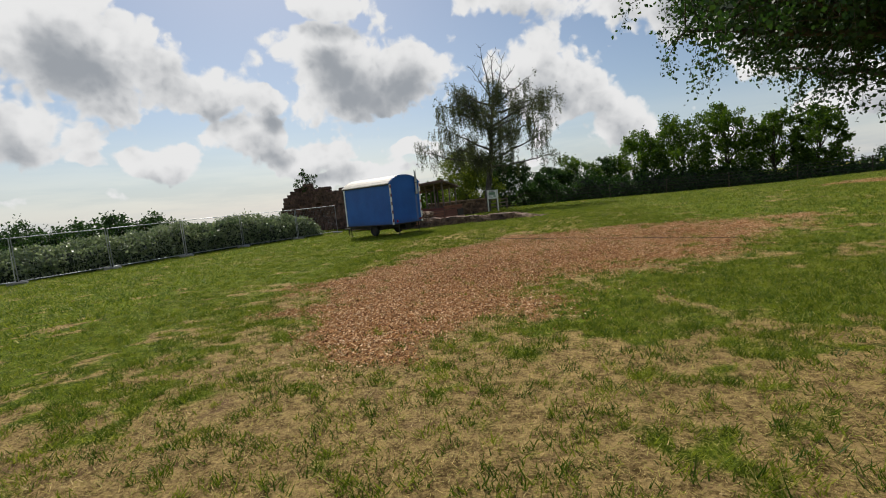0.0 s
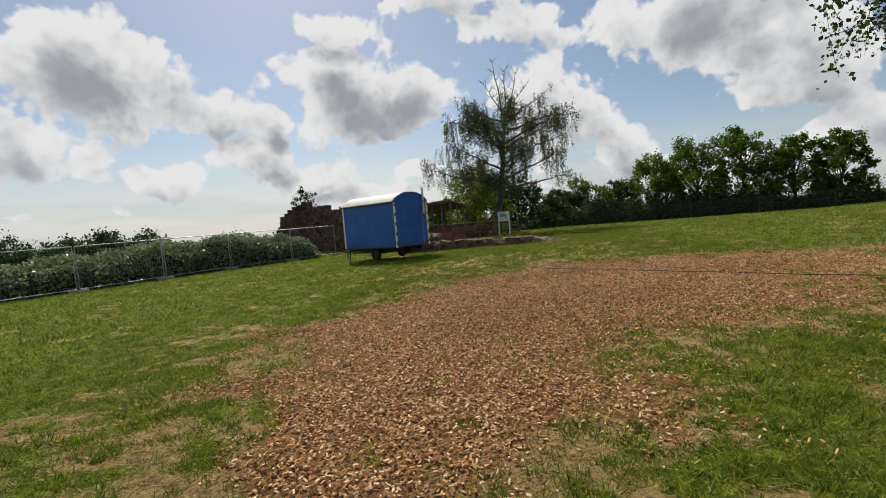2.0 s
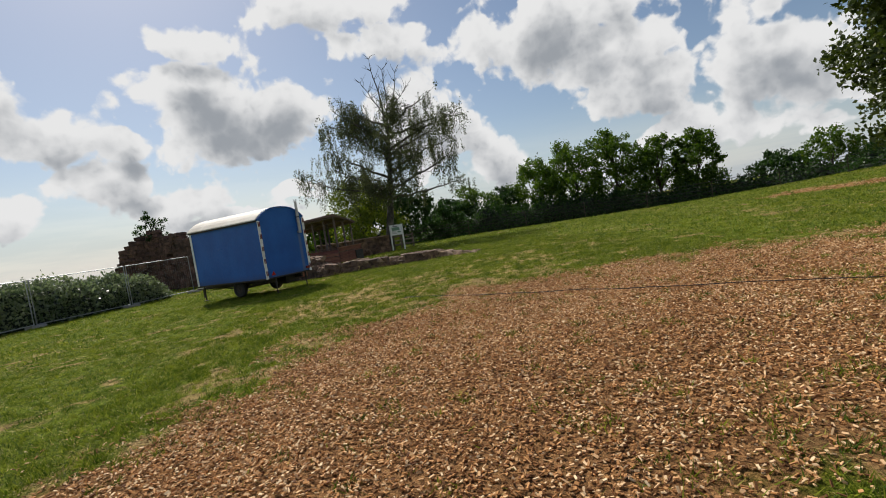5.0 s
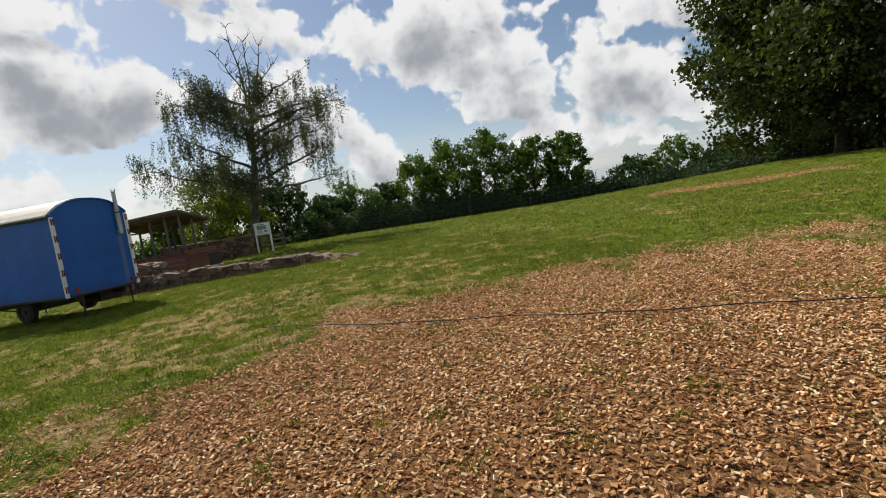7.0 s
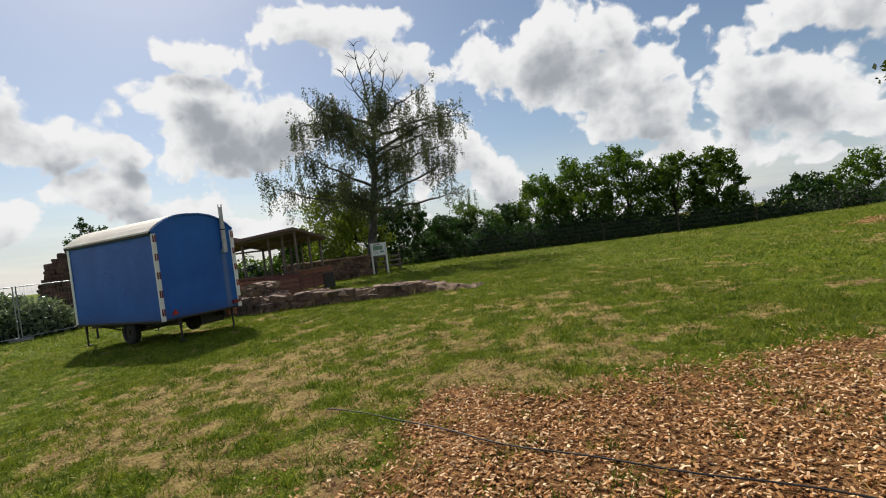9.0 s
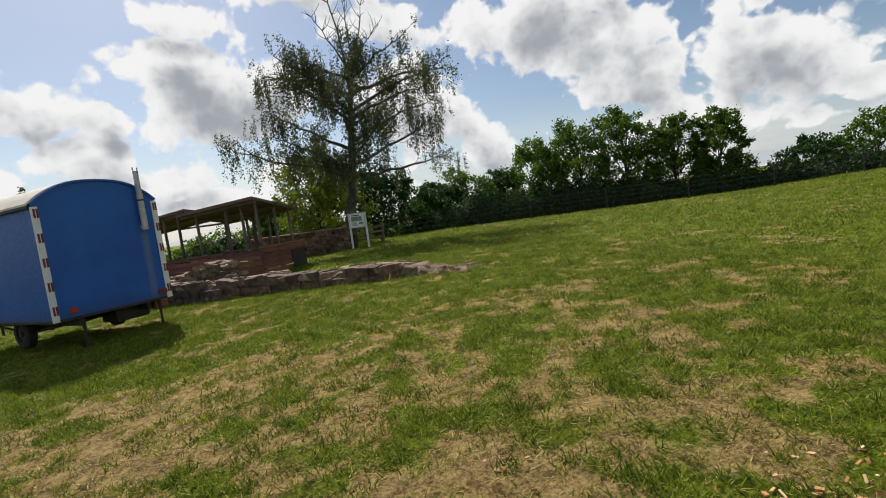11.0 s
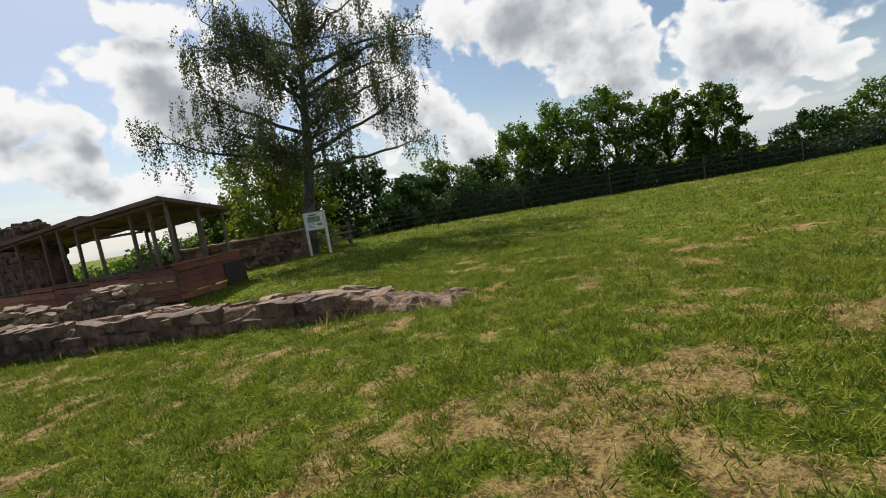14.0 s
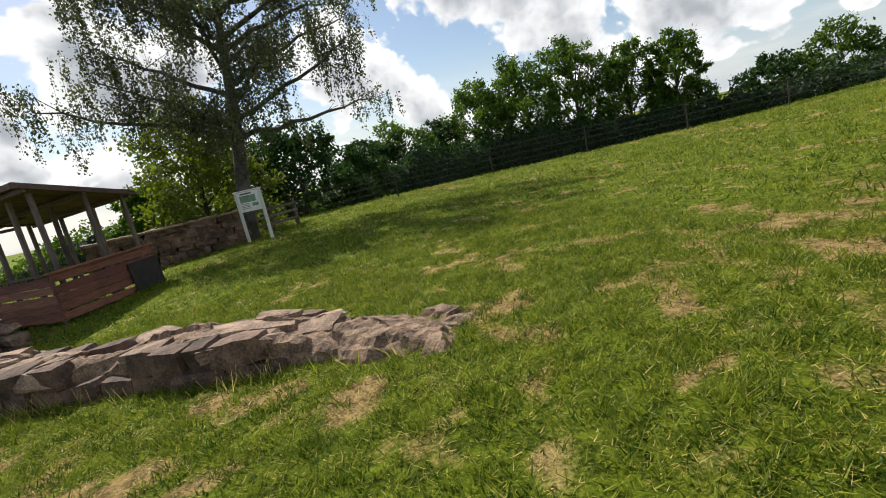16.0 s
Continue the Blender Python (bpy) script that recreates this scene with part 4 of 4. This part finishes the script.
def bush_row(name, line, hgt, depth, label, leaf, seed, per_m, size, category="hedge"):
    """A long shrub mass: leaf shell over a lumpy solid core painted dark as inner shade."""
    nrg = np.random.default_rng(seed)
    pts = np.array(line, float)
    seg = np.hypot(*np.diff(pts, axis=0).T)
    cum = np.concatenate([[0], np.cumsum(seg)])
    L = cum[-1]
    t = thing(name, pose(pts[0, 0], pts[0, 1], 0), label, category)
    n = int(L * per_m)
    s = nrg.uniform(0, L, n)
    hx, hy = np.interp(s, cum, pts[:, 0]), np.interp(s, cum, pts[:, 1])
    k = np.clip(np.searchsorted(cum, s) - 1, 0, len(seg) - 1)
    dx, dy = np.diff(pts, axis=0)[k].T / seg[k]
    endk = np.sin(np.pi * np.clip(np.minimum(s, L - s) / 2.2, 0, 0.5))
    H = hgt(s / L) * (0.75 + 0.5 * vnoise(s, s * 0, 1.3, seed)) * (0.35 + 0.65 * endk)
    a = nrg.uniform(0.02, math.pi - 0.02, n)
    shell = nrg.uniform(0.82, 1.06, n) ** 0.7
    lump = 0.85 + 0.3 * vnoise(s * 1.0, a * 1.5, 0.5, seed + 1)
    off = np.cos(a) * depth * shell * lump * (0.5 + 0.5 * endk)
    px, py = hx - dy * off, hy + dx * off
    pz = height(px, py) + np.sin(a) ** 0.7 * H * shell * lump
    P = np.stack([px - pts[0, 0], py - pts[0, 1], pz], 1) + nrg.normal(size=(n, 3)) * 0.05
    part("foliage", array_mesh("foliage", leaves(P, size, nrg, 0.2), 4, leaf), None, t)
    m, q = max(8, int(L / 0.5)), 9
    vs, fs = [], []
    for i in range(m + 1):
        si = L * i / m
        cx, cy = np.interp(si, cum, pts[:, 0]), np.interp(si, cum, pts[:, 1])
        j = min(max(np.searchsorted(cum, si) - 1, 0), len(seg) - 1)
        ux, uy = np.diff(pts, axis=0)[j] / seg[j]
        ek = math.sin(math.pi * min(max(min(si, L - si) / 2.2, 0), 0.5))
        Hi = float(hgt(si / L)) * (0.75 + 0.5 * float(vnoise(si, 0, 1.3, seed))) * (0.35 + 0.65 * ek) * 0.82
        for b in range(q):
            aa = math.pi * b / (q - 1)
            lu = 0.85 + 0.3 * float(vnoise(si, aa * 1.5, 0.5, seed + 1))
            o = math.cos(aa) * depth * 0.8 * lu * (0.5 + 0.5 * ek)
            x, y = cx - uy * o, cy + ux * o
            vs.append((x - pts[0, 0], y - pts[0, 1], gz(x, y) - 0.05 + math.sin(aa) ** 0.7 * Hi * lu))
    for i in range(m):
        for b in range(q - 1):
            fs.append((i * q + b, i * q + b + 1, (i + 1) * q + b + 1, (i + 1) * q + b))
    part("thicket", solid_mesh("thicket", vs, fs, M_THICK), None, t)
    return t


# near-black colour stands for the shade inside hedge and thickets
M_THICK = mottled("inner_shade_core", (0.006, 0.012, 0.004), (0.02, 0.035, 0.012), 3, 0.95, bump_d=0.08, fine=5)


def make_birch():
    rng, nrg = random.Random(5), np.random.default_rng(5)
    bx, by = 3.62, 36.6
    t = thing("birch_tree", pose(bx, by, gz(bx, by)), "tall weeping birch with bare dead top branches", "tree")
    bm = bmesh.new()
    T = [Vector(p) for p in ((0, 0, -0.2), (0.12, 0, 1.2), (0.38, 0.05, 2.6), (0.65, 0, 4.4), (0.8, -0.05, 5.8), (0.98, 0, 7.2), (1.05, 0.05, 8.2))]
    tube(bm, T, [0.30, 0.24, 0.21, 0.17, 0.14, 0.10, 0.07], 10)
    ends = []
    # twin dead leaders
    for tip, r in (((0.55, 0.3, 12.0), 0.075), ((1.95, -0.2, 10.9), 0.065), ((1.25, 0.4, 11.3), 0.048), ((-0.3, -0.3, 10.4), 0.045), ((2.5, 0.3, 10.0), 0.045)):
        pts = limb(bm, T[6] if r < 0.05 else T[5], tip, r, 0.012, rng, 0.06, 7, sides=6)
        for p in pts[3:]:
            for _ in range(3):
                e = p + Vector((rng.uniform(-0.55, 0.55), rng.uniform(-0.5, 0.5), rng.uniform(0.25, 0.7)))
                limb(bm, p, e, 0.02, 0.007, rng, 0.15, 3, sides=4)
    # main limbs: height of start, direction, reach, rise
    limbs = [(3.3, 182, 4.8, 1.7), (3.2, 3, 4.9, 1.2), (3.5, 205, 3.2, 1.7), (3.8, 335, 4.0, 1.7), (3.5, 90, 3.2, 1.5), (3.1, 268, 3.4, 1.2), (4.5, 172, 3.2, 2.1),
             (4.8, 12, 4.2, 2.0), (5.2, 250, 2.8, 1.7), (5.5, 60, 2.8, 1.8), (5.8, 188, 2.8, 2.1), (6.2, 352, 4.2, 1.9), (6.6, 120, 2.1, 1.9), (6.8, 190, 3.1, 2.1),
             (6.9, 4, 4.5, 1.3), (7.4, 290, 1.6, 1.6), (7.7, 172, 2.5, 1.6), (5.9, 15, 4.4, 1.9), (7.0, 178, 3.6, 1.2), (7.5, 330, 2.8, 1.5), (4.1, 300, 2.6, 1.4), (3.1, 235, 2.0, 1.0), (3.4, 150, 2.2, 1.0), (3.6, 215, 2.6, 1.2)]
    for z0, az, reach, rise in limbs:
        f = next(i for i in range(len(T) - 1) if T[i + 1].z >= z0 or i == len(T) - 2)
        st = T[f].lerp(T[f + 1], min(1, (z0 - T[f].z) / (T[f + 1].z - T[f].z)))
        a = radians(az + rng.uniform(-8, 8))
        tip = st + Vector((math.cos(a) * reach, math.sin(a) * reach, rise))
        sag = 0.12 if z0 < 3.3 else 0.05
        pts = limb(bm, st, tip, 0.06 + 0.008 * reach, 0.018, rng, 0.07, 8, sag, 6)
        for i, p in enumerate(pts[3:], 3):
            for _ in range(2):
                q = p + Vector((rng.uniform(-0.8, 0.8), rng.uniform(-0.8, 0.8), rng.uniform(-0.1, 0.65)))
                limb(bm, p, q, 0.018, 0.006, rng, 0.2, 3, sides=4)
                if rng.random() < (0.5 + 0.06 * i) * (0.45 if z0 < 4 and i < 7 else 1.0):
                    ends.append((q, i / 8))
            if rng.random() < (0.25 if z0 < 4 else 0.5):
                ends.append((p, i / 8))
    # hanging strands of twigs with leaves, in bunches
    P = []
    for q, f in ends:
        bunch = rng.uniform(0.4, 1.25) * rng.choice((0.8, 1.2, 1.5))
        for _ in range(int(6.5 * bunch) + 1):
            L = rng.uniform(0.3, 1.35) * (0.6 + 0.6 * f) * bunch
            s = q + Vector((rng.gauss(0, 0.20), rng.gauss(0, 0.20), rng.uniform(-0.15, 0.22)))
            L = min(L, max(0.25, s.z - 2.4))
            dr = Vector((rng.uniform(-0.12, 0.12), rng.uniform(-0.12, 0.12), 0))
            mid, end = s + dr + Vector((0, 0, -L * 0.45)), s + dr * 1.6 + Vector((0, 0, -L))
            tube(bm, [s, mid, end], [0.006, 0.005, 0.003], 3, False)
            n = int(L * 27) + 4
            u = nrg.random(n) ** 0.9
            P.append(np.array(s) + np.outer(u, np.array(end - s)) + nrg.normal(size=(n, 3)) * 0.06)
    part("trunk", bm, M_BIRCH, t, "grey birch trunk, limbs and hanging twigs", smooth=True)
    P = np.concatenate(P)
    part("crown", array_mesh("crown", leaves(P, 0.082, nrg, 0.5, 1.3), 4, L_BIRCH), None, t)


make_birch()

# background trees by the edge of the field
ROW = [("young_tree", 14.5, 62, 5.2, 2.6, L_DARK), ("young_tree", 18.0, 63, 6.3, 2.9, L_MID), ("young_tree", 22.5, 64, 5.6, 2.8, L_DARK), ("robinia_tree", 26.8, 63.5, 8.4, 3.4, L_MID),
       ("robinia_tree", 31.2, 62, 10.2, 3.8, L_MID), ("robinia_tree", 35.4, 60, 10.8, 3.2, L_MID), ("robinia_tree", 39.6, 57, 8.9, 3.0, L_MID), ("robinia_tree", 42.6, 54, 8.7, 2.7, L_MID),
       ("young_tree", 48.8, 49.5, 4.9, 2.8, L_DARK), ("young_tree", 52, 46, 5.6, 3.2, L_MID), ("young_tree", 54, 41, 5.2, 3.0, L_DARK), ("young_tree", 56, 35, 5.4, 3.0, L_MID), ("young_tree", 47, 31, 3.7, 2.4, L_MID)]
for i, (nm, x, y, h, sp, lf) in enumerate(ROW):
    tree(nm, x, y, h, sp * (1.22 if nm == "robinia_tree" else 1.1), "airy green robinia at the field edge" if nm == "robinia_tree" else "dense dark green young tree at field edge", lf, 100 + i,
         count=13000 if nm == "robinia_tree" else 7500, size=0.27, clear=0.1 if nm == "robinia_tree" else 0.06, lobes=34 if nm == "robinia_tree" else 18, squash=0.6,
         lobe=(0.2, 0.4) if nm == "robinia_tree" else (0.22, 0.42))
bush_row("edge_thicket", [(9, 56), (16, 59), (25, 60), (34, 57), (42, 51), (48, 45), (52, 36), (54, 26)], lambda s: 3.1 + 0.6 * np.sin(s * 9), 2.2, "dense dark green thicket along the field edge", L_DARK, 201, 330, 0.26, "thicket")
tree("small_tree", -0.4, 45.5, 3.0, 1.5, "bright green small tree behind the shelter", L_MID, 141, 7000, 0.2, clear=0.15)
tree("small_tree", 2.4, 40.2, 4.9, 2.6, "yellow-green small tree beside the birch", L_YEL, 142, 13000, 0.15, clear=0.04)
tree("young_tree", 6.4, 44.5, 4.4, 2.3, "dense dark green young tree behind birch", L_DARK, 143, 9000, 0.2, clear=0.08)
tree("young_tree", 9.8, 47.0, 3.6, 2.2, "dense dark green young tree behind birch", L_DARK, 144, 8000, 0.2, clear=0.08)
tree("young_tree", 3.6, 46, 4.2, 2.3, "dense dark green young tree behind birch", L_DARK, 145, 8000, 0.2, clear=0.08)
bush_row("far_bushes", [(-20, 58), (-12, 55), (-4, 51), (4, 50), (11, 54)], lambda s: 2.3 + 0.4 * np.sin(s * 14), 1.6, "pale green bushes beyond the dig", L_MID, 203, 330, 0.22, "bush")
bush_row("hedge", [(-8.9, 34.4), (-11.5, 31.5), (-13.8, 28.6), (-15.8, 25.6), (-17.9, 22.9), (-20.5, 20.5)], lambda s: 1.35 + 0.25 * np.sin(np.pi * s), 1.55, "tangled green bramble hedge behind mesh fence", L_HEDGE, 202, 1150, 0.16)
for i, (x, y, h, sp) in enumerate([(-47, 64, 6.2, 5), (-42, 62, 6.8, 4.4), (-37.5, 64, 6.6, 4), (-53, 60, 6.2, 5), (-58, 54, 6.0, 5), (-34, 66, 5.6, 2.6), (-24, 66, 4.6, 2)]):
    tree("distant_tree", x, y, h * 0.74, sp, "round dark green tree beyond the hedge", L_DARK, 160 + i, 9000, 0.36, clear=0.05, lobes=12)
tree("sapling", -11.2, 42.0, 5.4, 0.95, "thin sapling growing beside the ruin", L_DARK, 171, 1500, 0.12, clear=0.66, lobes=16)
bush_row("distant_thicket", [(-70, 44), (-58, 57), (-44, 66), (-30, 69), (-20, 70)], lambda s: 3.5 + 0.6 * np.sin(s * 17), 2.4, "dark green thicket beyond the hedge", L_DARK, 205, 260, 0.34, "thicket")
tree("chestnut_tree", 39.8, 25.2, 17.0, 8.2, "huge dark broad-crowned chestnut tree", L_CHEST, 181, 70000, 0.36, clear=0.1, lobes=80, lobe=(0.2, 0.36))
bush_row("roadside_bushes", [(39, 36), (43, 31), (46, 24), (47, 16)], lambda s: 2.2 + 0 * s, 1.6, "low dark bushes beside the chestnut", L_DARK, 204, 260, 0.24, "bush")


def make_overhang():
    """The near tree whose outer twigs hang into the start of the walk."""
    rng, nrg = random.Random(8), np.random.default_rng(8)
    x0, y0 = 7.0, 4.6
    t = thing("maple_tree", pose(x0, y0, gz(x0, y0)), "broad tree with low overhanging dark leafy twigs", "tree")
    bm = bmesh.new()
    trunk = [(0, 0, -0.2), (0.05, 0, 1.5), (-0.05, 0.1, 3.2), (0.1, 0, 5.2), (0, 0, 7.4)]
    tube(bm, trunk, [0.42, 0.33, 0.28, 0.2, 0.08], 12)
    P = []
    for k in range(40):
        a = radians(k * 137.5)
        zt = 3.2 + 4.2 * ((k * 0.618) % 1)
        reach = rng.uniform(2.8, 3.8) * (1.0 if zt < 5.5 else 0.7)
        if k % 2 == 0:
            a, zt, reach = radians(100 + 4.2 * k / 2), 3.05 + 1.5 * ((k * 0.37) % 1), rng.uniform(3.2, 4.4)
        tip = Vector((math.cos(a) * reach, math.sin(a) * reach, zt + 0.4))
        st = Vector((0, 0, max(2.2, zt - 1.2)))
        pts = limb(bm, st, tip, 0.1, 0.02, rng, 0.08, 7, 0.05, 6)
        for p in pts[2:]:
            for _ in range(6):
                q = p + Vector((rng.gauss(0, 0.42), rng.gauss(0, 0.42), rng.gauss(0.05, 0.25)))
                limb(bm, p, q, 0.012, 0.004, rng, 0.15, 3, sides=4)
                L = rng.uniform(0.12, 0.5)
                e = q + Vector((rng.uniform(-0.15, 0.15), rng.uniform(-0.15, 0.15), -L))
                tube(bm, [q, e], [0.004, 0.002], 3, False)
                n = 34
                u = nrg.random(n)
                P.append(np.array(q) + np.outer(u, np.array(e - q)) + nrg.normal(size=(n, 3)) * 0.07)
                n = 22
                u = nrg.random(n)
                P.append(np.array(p) + np.outer(u, np.array(q - p)) + nrg.normal(size=(n, 3)) * 0.08)
    part("trunk", bm, M_BARK, t, smooth=True)
    part("crown", array_mesh("crown", leaves(np.concatenate(P), 0.058, nrg, 0.3, 1.3), 4, L_DARK), None, t)


make_overhang()

# ---- cable ----
bm = bmesh.new()
_r = random.Random(3)
pts = []
for i in range(41):
    k = i / 40
    x, y = 1.1 + 5.2 * k, 15.9 - 6.0 * k - 0.25 * math.sin(k * 3.1)
    x += 0.05 * math.sin(k * 19) + 0.02 * math.sin(k * 47)
    pts.append((x, y, gz(x, y) + 0.027))
tube(bm, pts, 0.006, 6)
tagged(part("cable", bm, M_CABLE, smooth=True), "thin black cable lying across the wood chips", "cable")


# ---- grass and chips ----
def blade_mesh(rng, x, y, w, h, straw, flat, z0=-0.006):
    """Single leaning blades rooted at x, y."""
    n = len(x)
    hh = h * rng.uniform(0.45, 1.3, n)
    a, b = rng.uniform(0, 2 * np.pi, n), rng.uniform(0, 2 * np.pi, n)
    lean = hh * rng.uniform(0.3, 1.0, n) * np.where(straw, 1.9, flat)
    up = hh * np.where(straw, rng.uniform(0.05, 0.4, n), rng.uniform(0.35, 1.0, n))
    ww = w * rng.uniform(0.6, 1.4, n) * np.where(straw, 0.75, 1.0)
    z = height(x, y) + z0
    v0 = np.stack([x - ww * np.cos(a), y - ww * np.sin(a), z], 1)
    v1 = np.stack([x + ww * np.cos(a), y + ww * np.sin(a), z], 1)
    v2 = np.stack([x + lean * np.cos(b), y + lean * np.sin(b), z + up + 0.008], 1)
    return np.stack([v0, v1, v2], 1).reshape(-1, 3)


def scatter_grass():
    rng = np.random.default_rng(77)

    def sward(n, x0, x1, y0, y1, w, h, keep, tufts, per, rad, pale=0.32):
        # matted ground layer
        x, y = rng.uniform(x0, x1, n), rng.uniform(y0, y1, n)
        k = rng.random(n) < (1 - 0.96 * chip_cover(x, y)) * keep(x, y)
        x, y = x[k], y[k]
        dry = dryness(x, y)
        straw = rng.random(len(x)) < pale + 0.85 * dry
        vs = [blade_mesh(rng, x, y, w, h * (0.75 + 0.25 * ~straw), straw, 1.5)]
        ts = [np.where(straw, rng.uniform(0.58, 1.0, len(x)), rng.beta(1.3, 1.5, len(x)) * 0.6)]
        # tufts
        x, y = rng.uniform(x0, x1, tufts), rng.uniform(y0, y1, tufts)
        dry = dryness(x, y)
        k = rng.random(tufts) < (1 - 0.93 * chip_cover(x, y)) * keep(x, y) * (1.0 - 0.55 * dry)
        x, y = x[k], y[k]
        r = rad * rng.uniform(0.5, 1.5, len(x))
        m = len(x)
        hue = rng.beta(1.2, 2.2, m) * 0.45
        x, y, r, hue = (np.repeat(q, per) for q in (x, y, r, hue))
        d, a = r * np.sqrt(rng.random(len(x))), rng.uniform(0, 2 * np.pi, len(x))
        straw = rng.random(len(x)) < 0.14
        vs.append(blade_mesh(rng, x + d * np.cos(a), y + d * np.sin(a), w, h * 1.25 * (1.1 - 0.4 * d / (r + 1e-6)), straw, 1.1))
        ts.append(np.where(straw, rng.uniform(0.55, 0.9, len(x)), np.clip(hue + rng.normal(0, 0.09, len(x)), 0, 0.6)))
        return np.concatenate(vs), np.concatenate(ts)

    near = lambda x, y: np.where(np.abs(x - 1.2 - 0.08 * y) < 5.2, 1.0, 0.4)
    v, t = sward(560000, -6.0, 9.0, 1.6, 27.5, 0.0050, 0.062, near, 26000, 34, 0.10)
    tagged(part("grass", array_mesh("grass", v, 3, M_GRASS, t), None), "short trampled green and straw-dry meadow grass", "grass", kind="stuff")
    ring = lambda x, y: np.where((np.abs(x - 1.5) < 7.5) & (y < 27.5), 0.0, np.clip(1.3 - 0.022 * np.hypot(x - 3, y - 18), 0.2, 1)) * (((x - 7) * 0.409 + (y - 39.5) * 0.912) < 2)
    v, t = sward(230000, -22, 36, 4, 42, 0.011, 0.085, ring, 42000, 11, 0.17, 0.18)
    tagged(part("far_grass", array_mesh("far_grass", v, 3, M_GRASS, t), None), "green meadow grass of the wider field", "grass", kind="stuff")
    # dry stalks along the wall's foot
    n = 1500
    s, o = rng.uniform(-0.2, 8.4, n), -0.36 - np.abs(rng.normal(0, 0.13, n))
    k = rng.random(n) < sstep(0.45, 0.75, vnoise(s, s * 0, 0.6, 3)) + 0.08
    s, o = s[k], o[k]
    dx, dy = 0.826, -0.563
    x, y = -2.2 + dx * s - dy * o, 27.9 + dy * s + dx * o
    v = blade_mesh(rng, x, y, 0.004, 0.19, rng.random(len(x)) < 0.1, 0.7)
    tagged(part("dry_weeds", array_mesh("dry_weeds", v, 3, M_GRASS, rng.uniform(0.45, 0.95, len(x))), None), "dry brown weed stalks along the low wall", "weeds", kind="stuff")


def scatter_chips():
    rng = np.random.default_rng(78)
    n = 215000
    x, y = rng.uniform(-3.4, 10.2, n), rng.uniform(4, 17, n)
    c = chip_cover(x, y)
    ok = rng.random(n) < c ** 1.3
    x, y = x[ok], y[ok]
    m = 9000
    x2, y2 = rng.uniform(16.5, 27, m), rng.uniform(17, 26, m)
    ok = rng.random(m) < chip_cover(x2, y2)
    x, y = np.concatenate([x, x2[ok]]), np.concatenate([y, y2[ok]])
    n = len(x)
    big = np.where(x > 14, 1.8, 1.0)
    L, W, T = rng.uniform(0.007, 0.020, n) * big, rng.uniform(0.0045, 0.0098, n) * big, rng.uniform(0.0015, 0.004, n) * big
    a = rng.uniform(0, 2 * np.pi, n)
    t1, t2 = rng.normal(0, 0.42, n), rng.normal(0, 0.45, n)
    u = np.stack([np.cos(a) * np.cos(t1), np.sin(a) * np.cos(t1), np.sin(t1)], 1)
    s = np.stack([-np.sin(a), np.cos(a), np.zeros(n)], 1)
    w = np.cross(u, s)
    s = s * np.cos(t2)[:, None] + w * np.sin(t2)[:, None]
    w = np.cross(u, s)
    p = np.stack([x, y, height(x, y) + rng.uniform(0.002, 0.022, n)], 1)
    u, s, w = u * L[:, None], s * W[:, None], w * T[:, None]
    sk = rng.uniform(0.5, 1.0, n)[:, None]
    A, B, C, D = p - u - s * sk + w, p + u - s + w, p + u * 0.9 + s * sk + w, p - u + s + w
    a2, b2, c2, d2 = A - 2 * w, B - 2 * w, C - 2 * w, D - 2 * w
    f = np.stack([A, B, C, D, a2, b2, B, A, b2, c2, C, B, c2, d2, D, C, d2, a2, A, D], 1).reshape(-1, 3)
    tint = np.repeat(np.clip(rng.normal(0.5, 0.30, n) + 0.2 * (vnoise(x, y, 1.4, 9) - 0.5), 0, 1), 5)
    tagged(part("wood_chips", array_mesh("wood_chips", f, 4, M_CHIP, tint), None), "loose bed of orange-brown wood chips", "wood chips", kind="stuff")


scatter_grass()
scatter_chips()
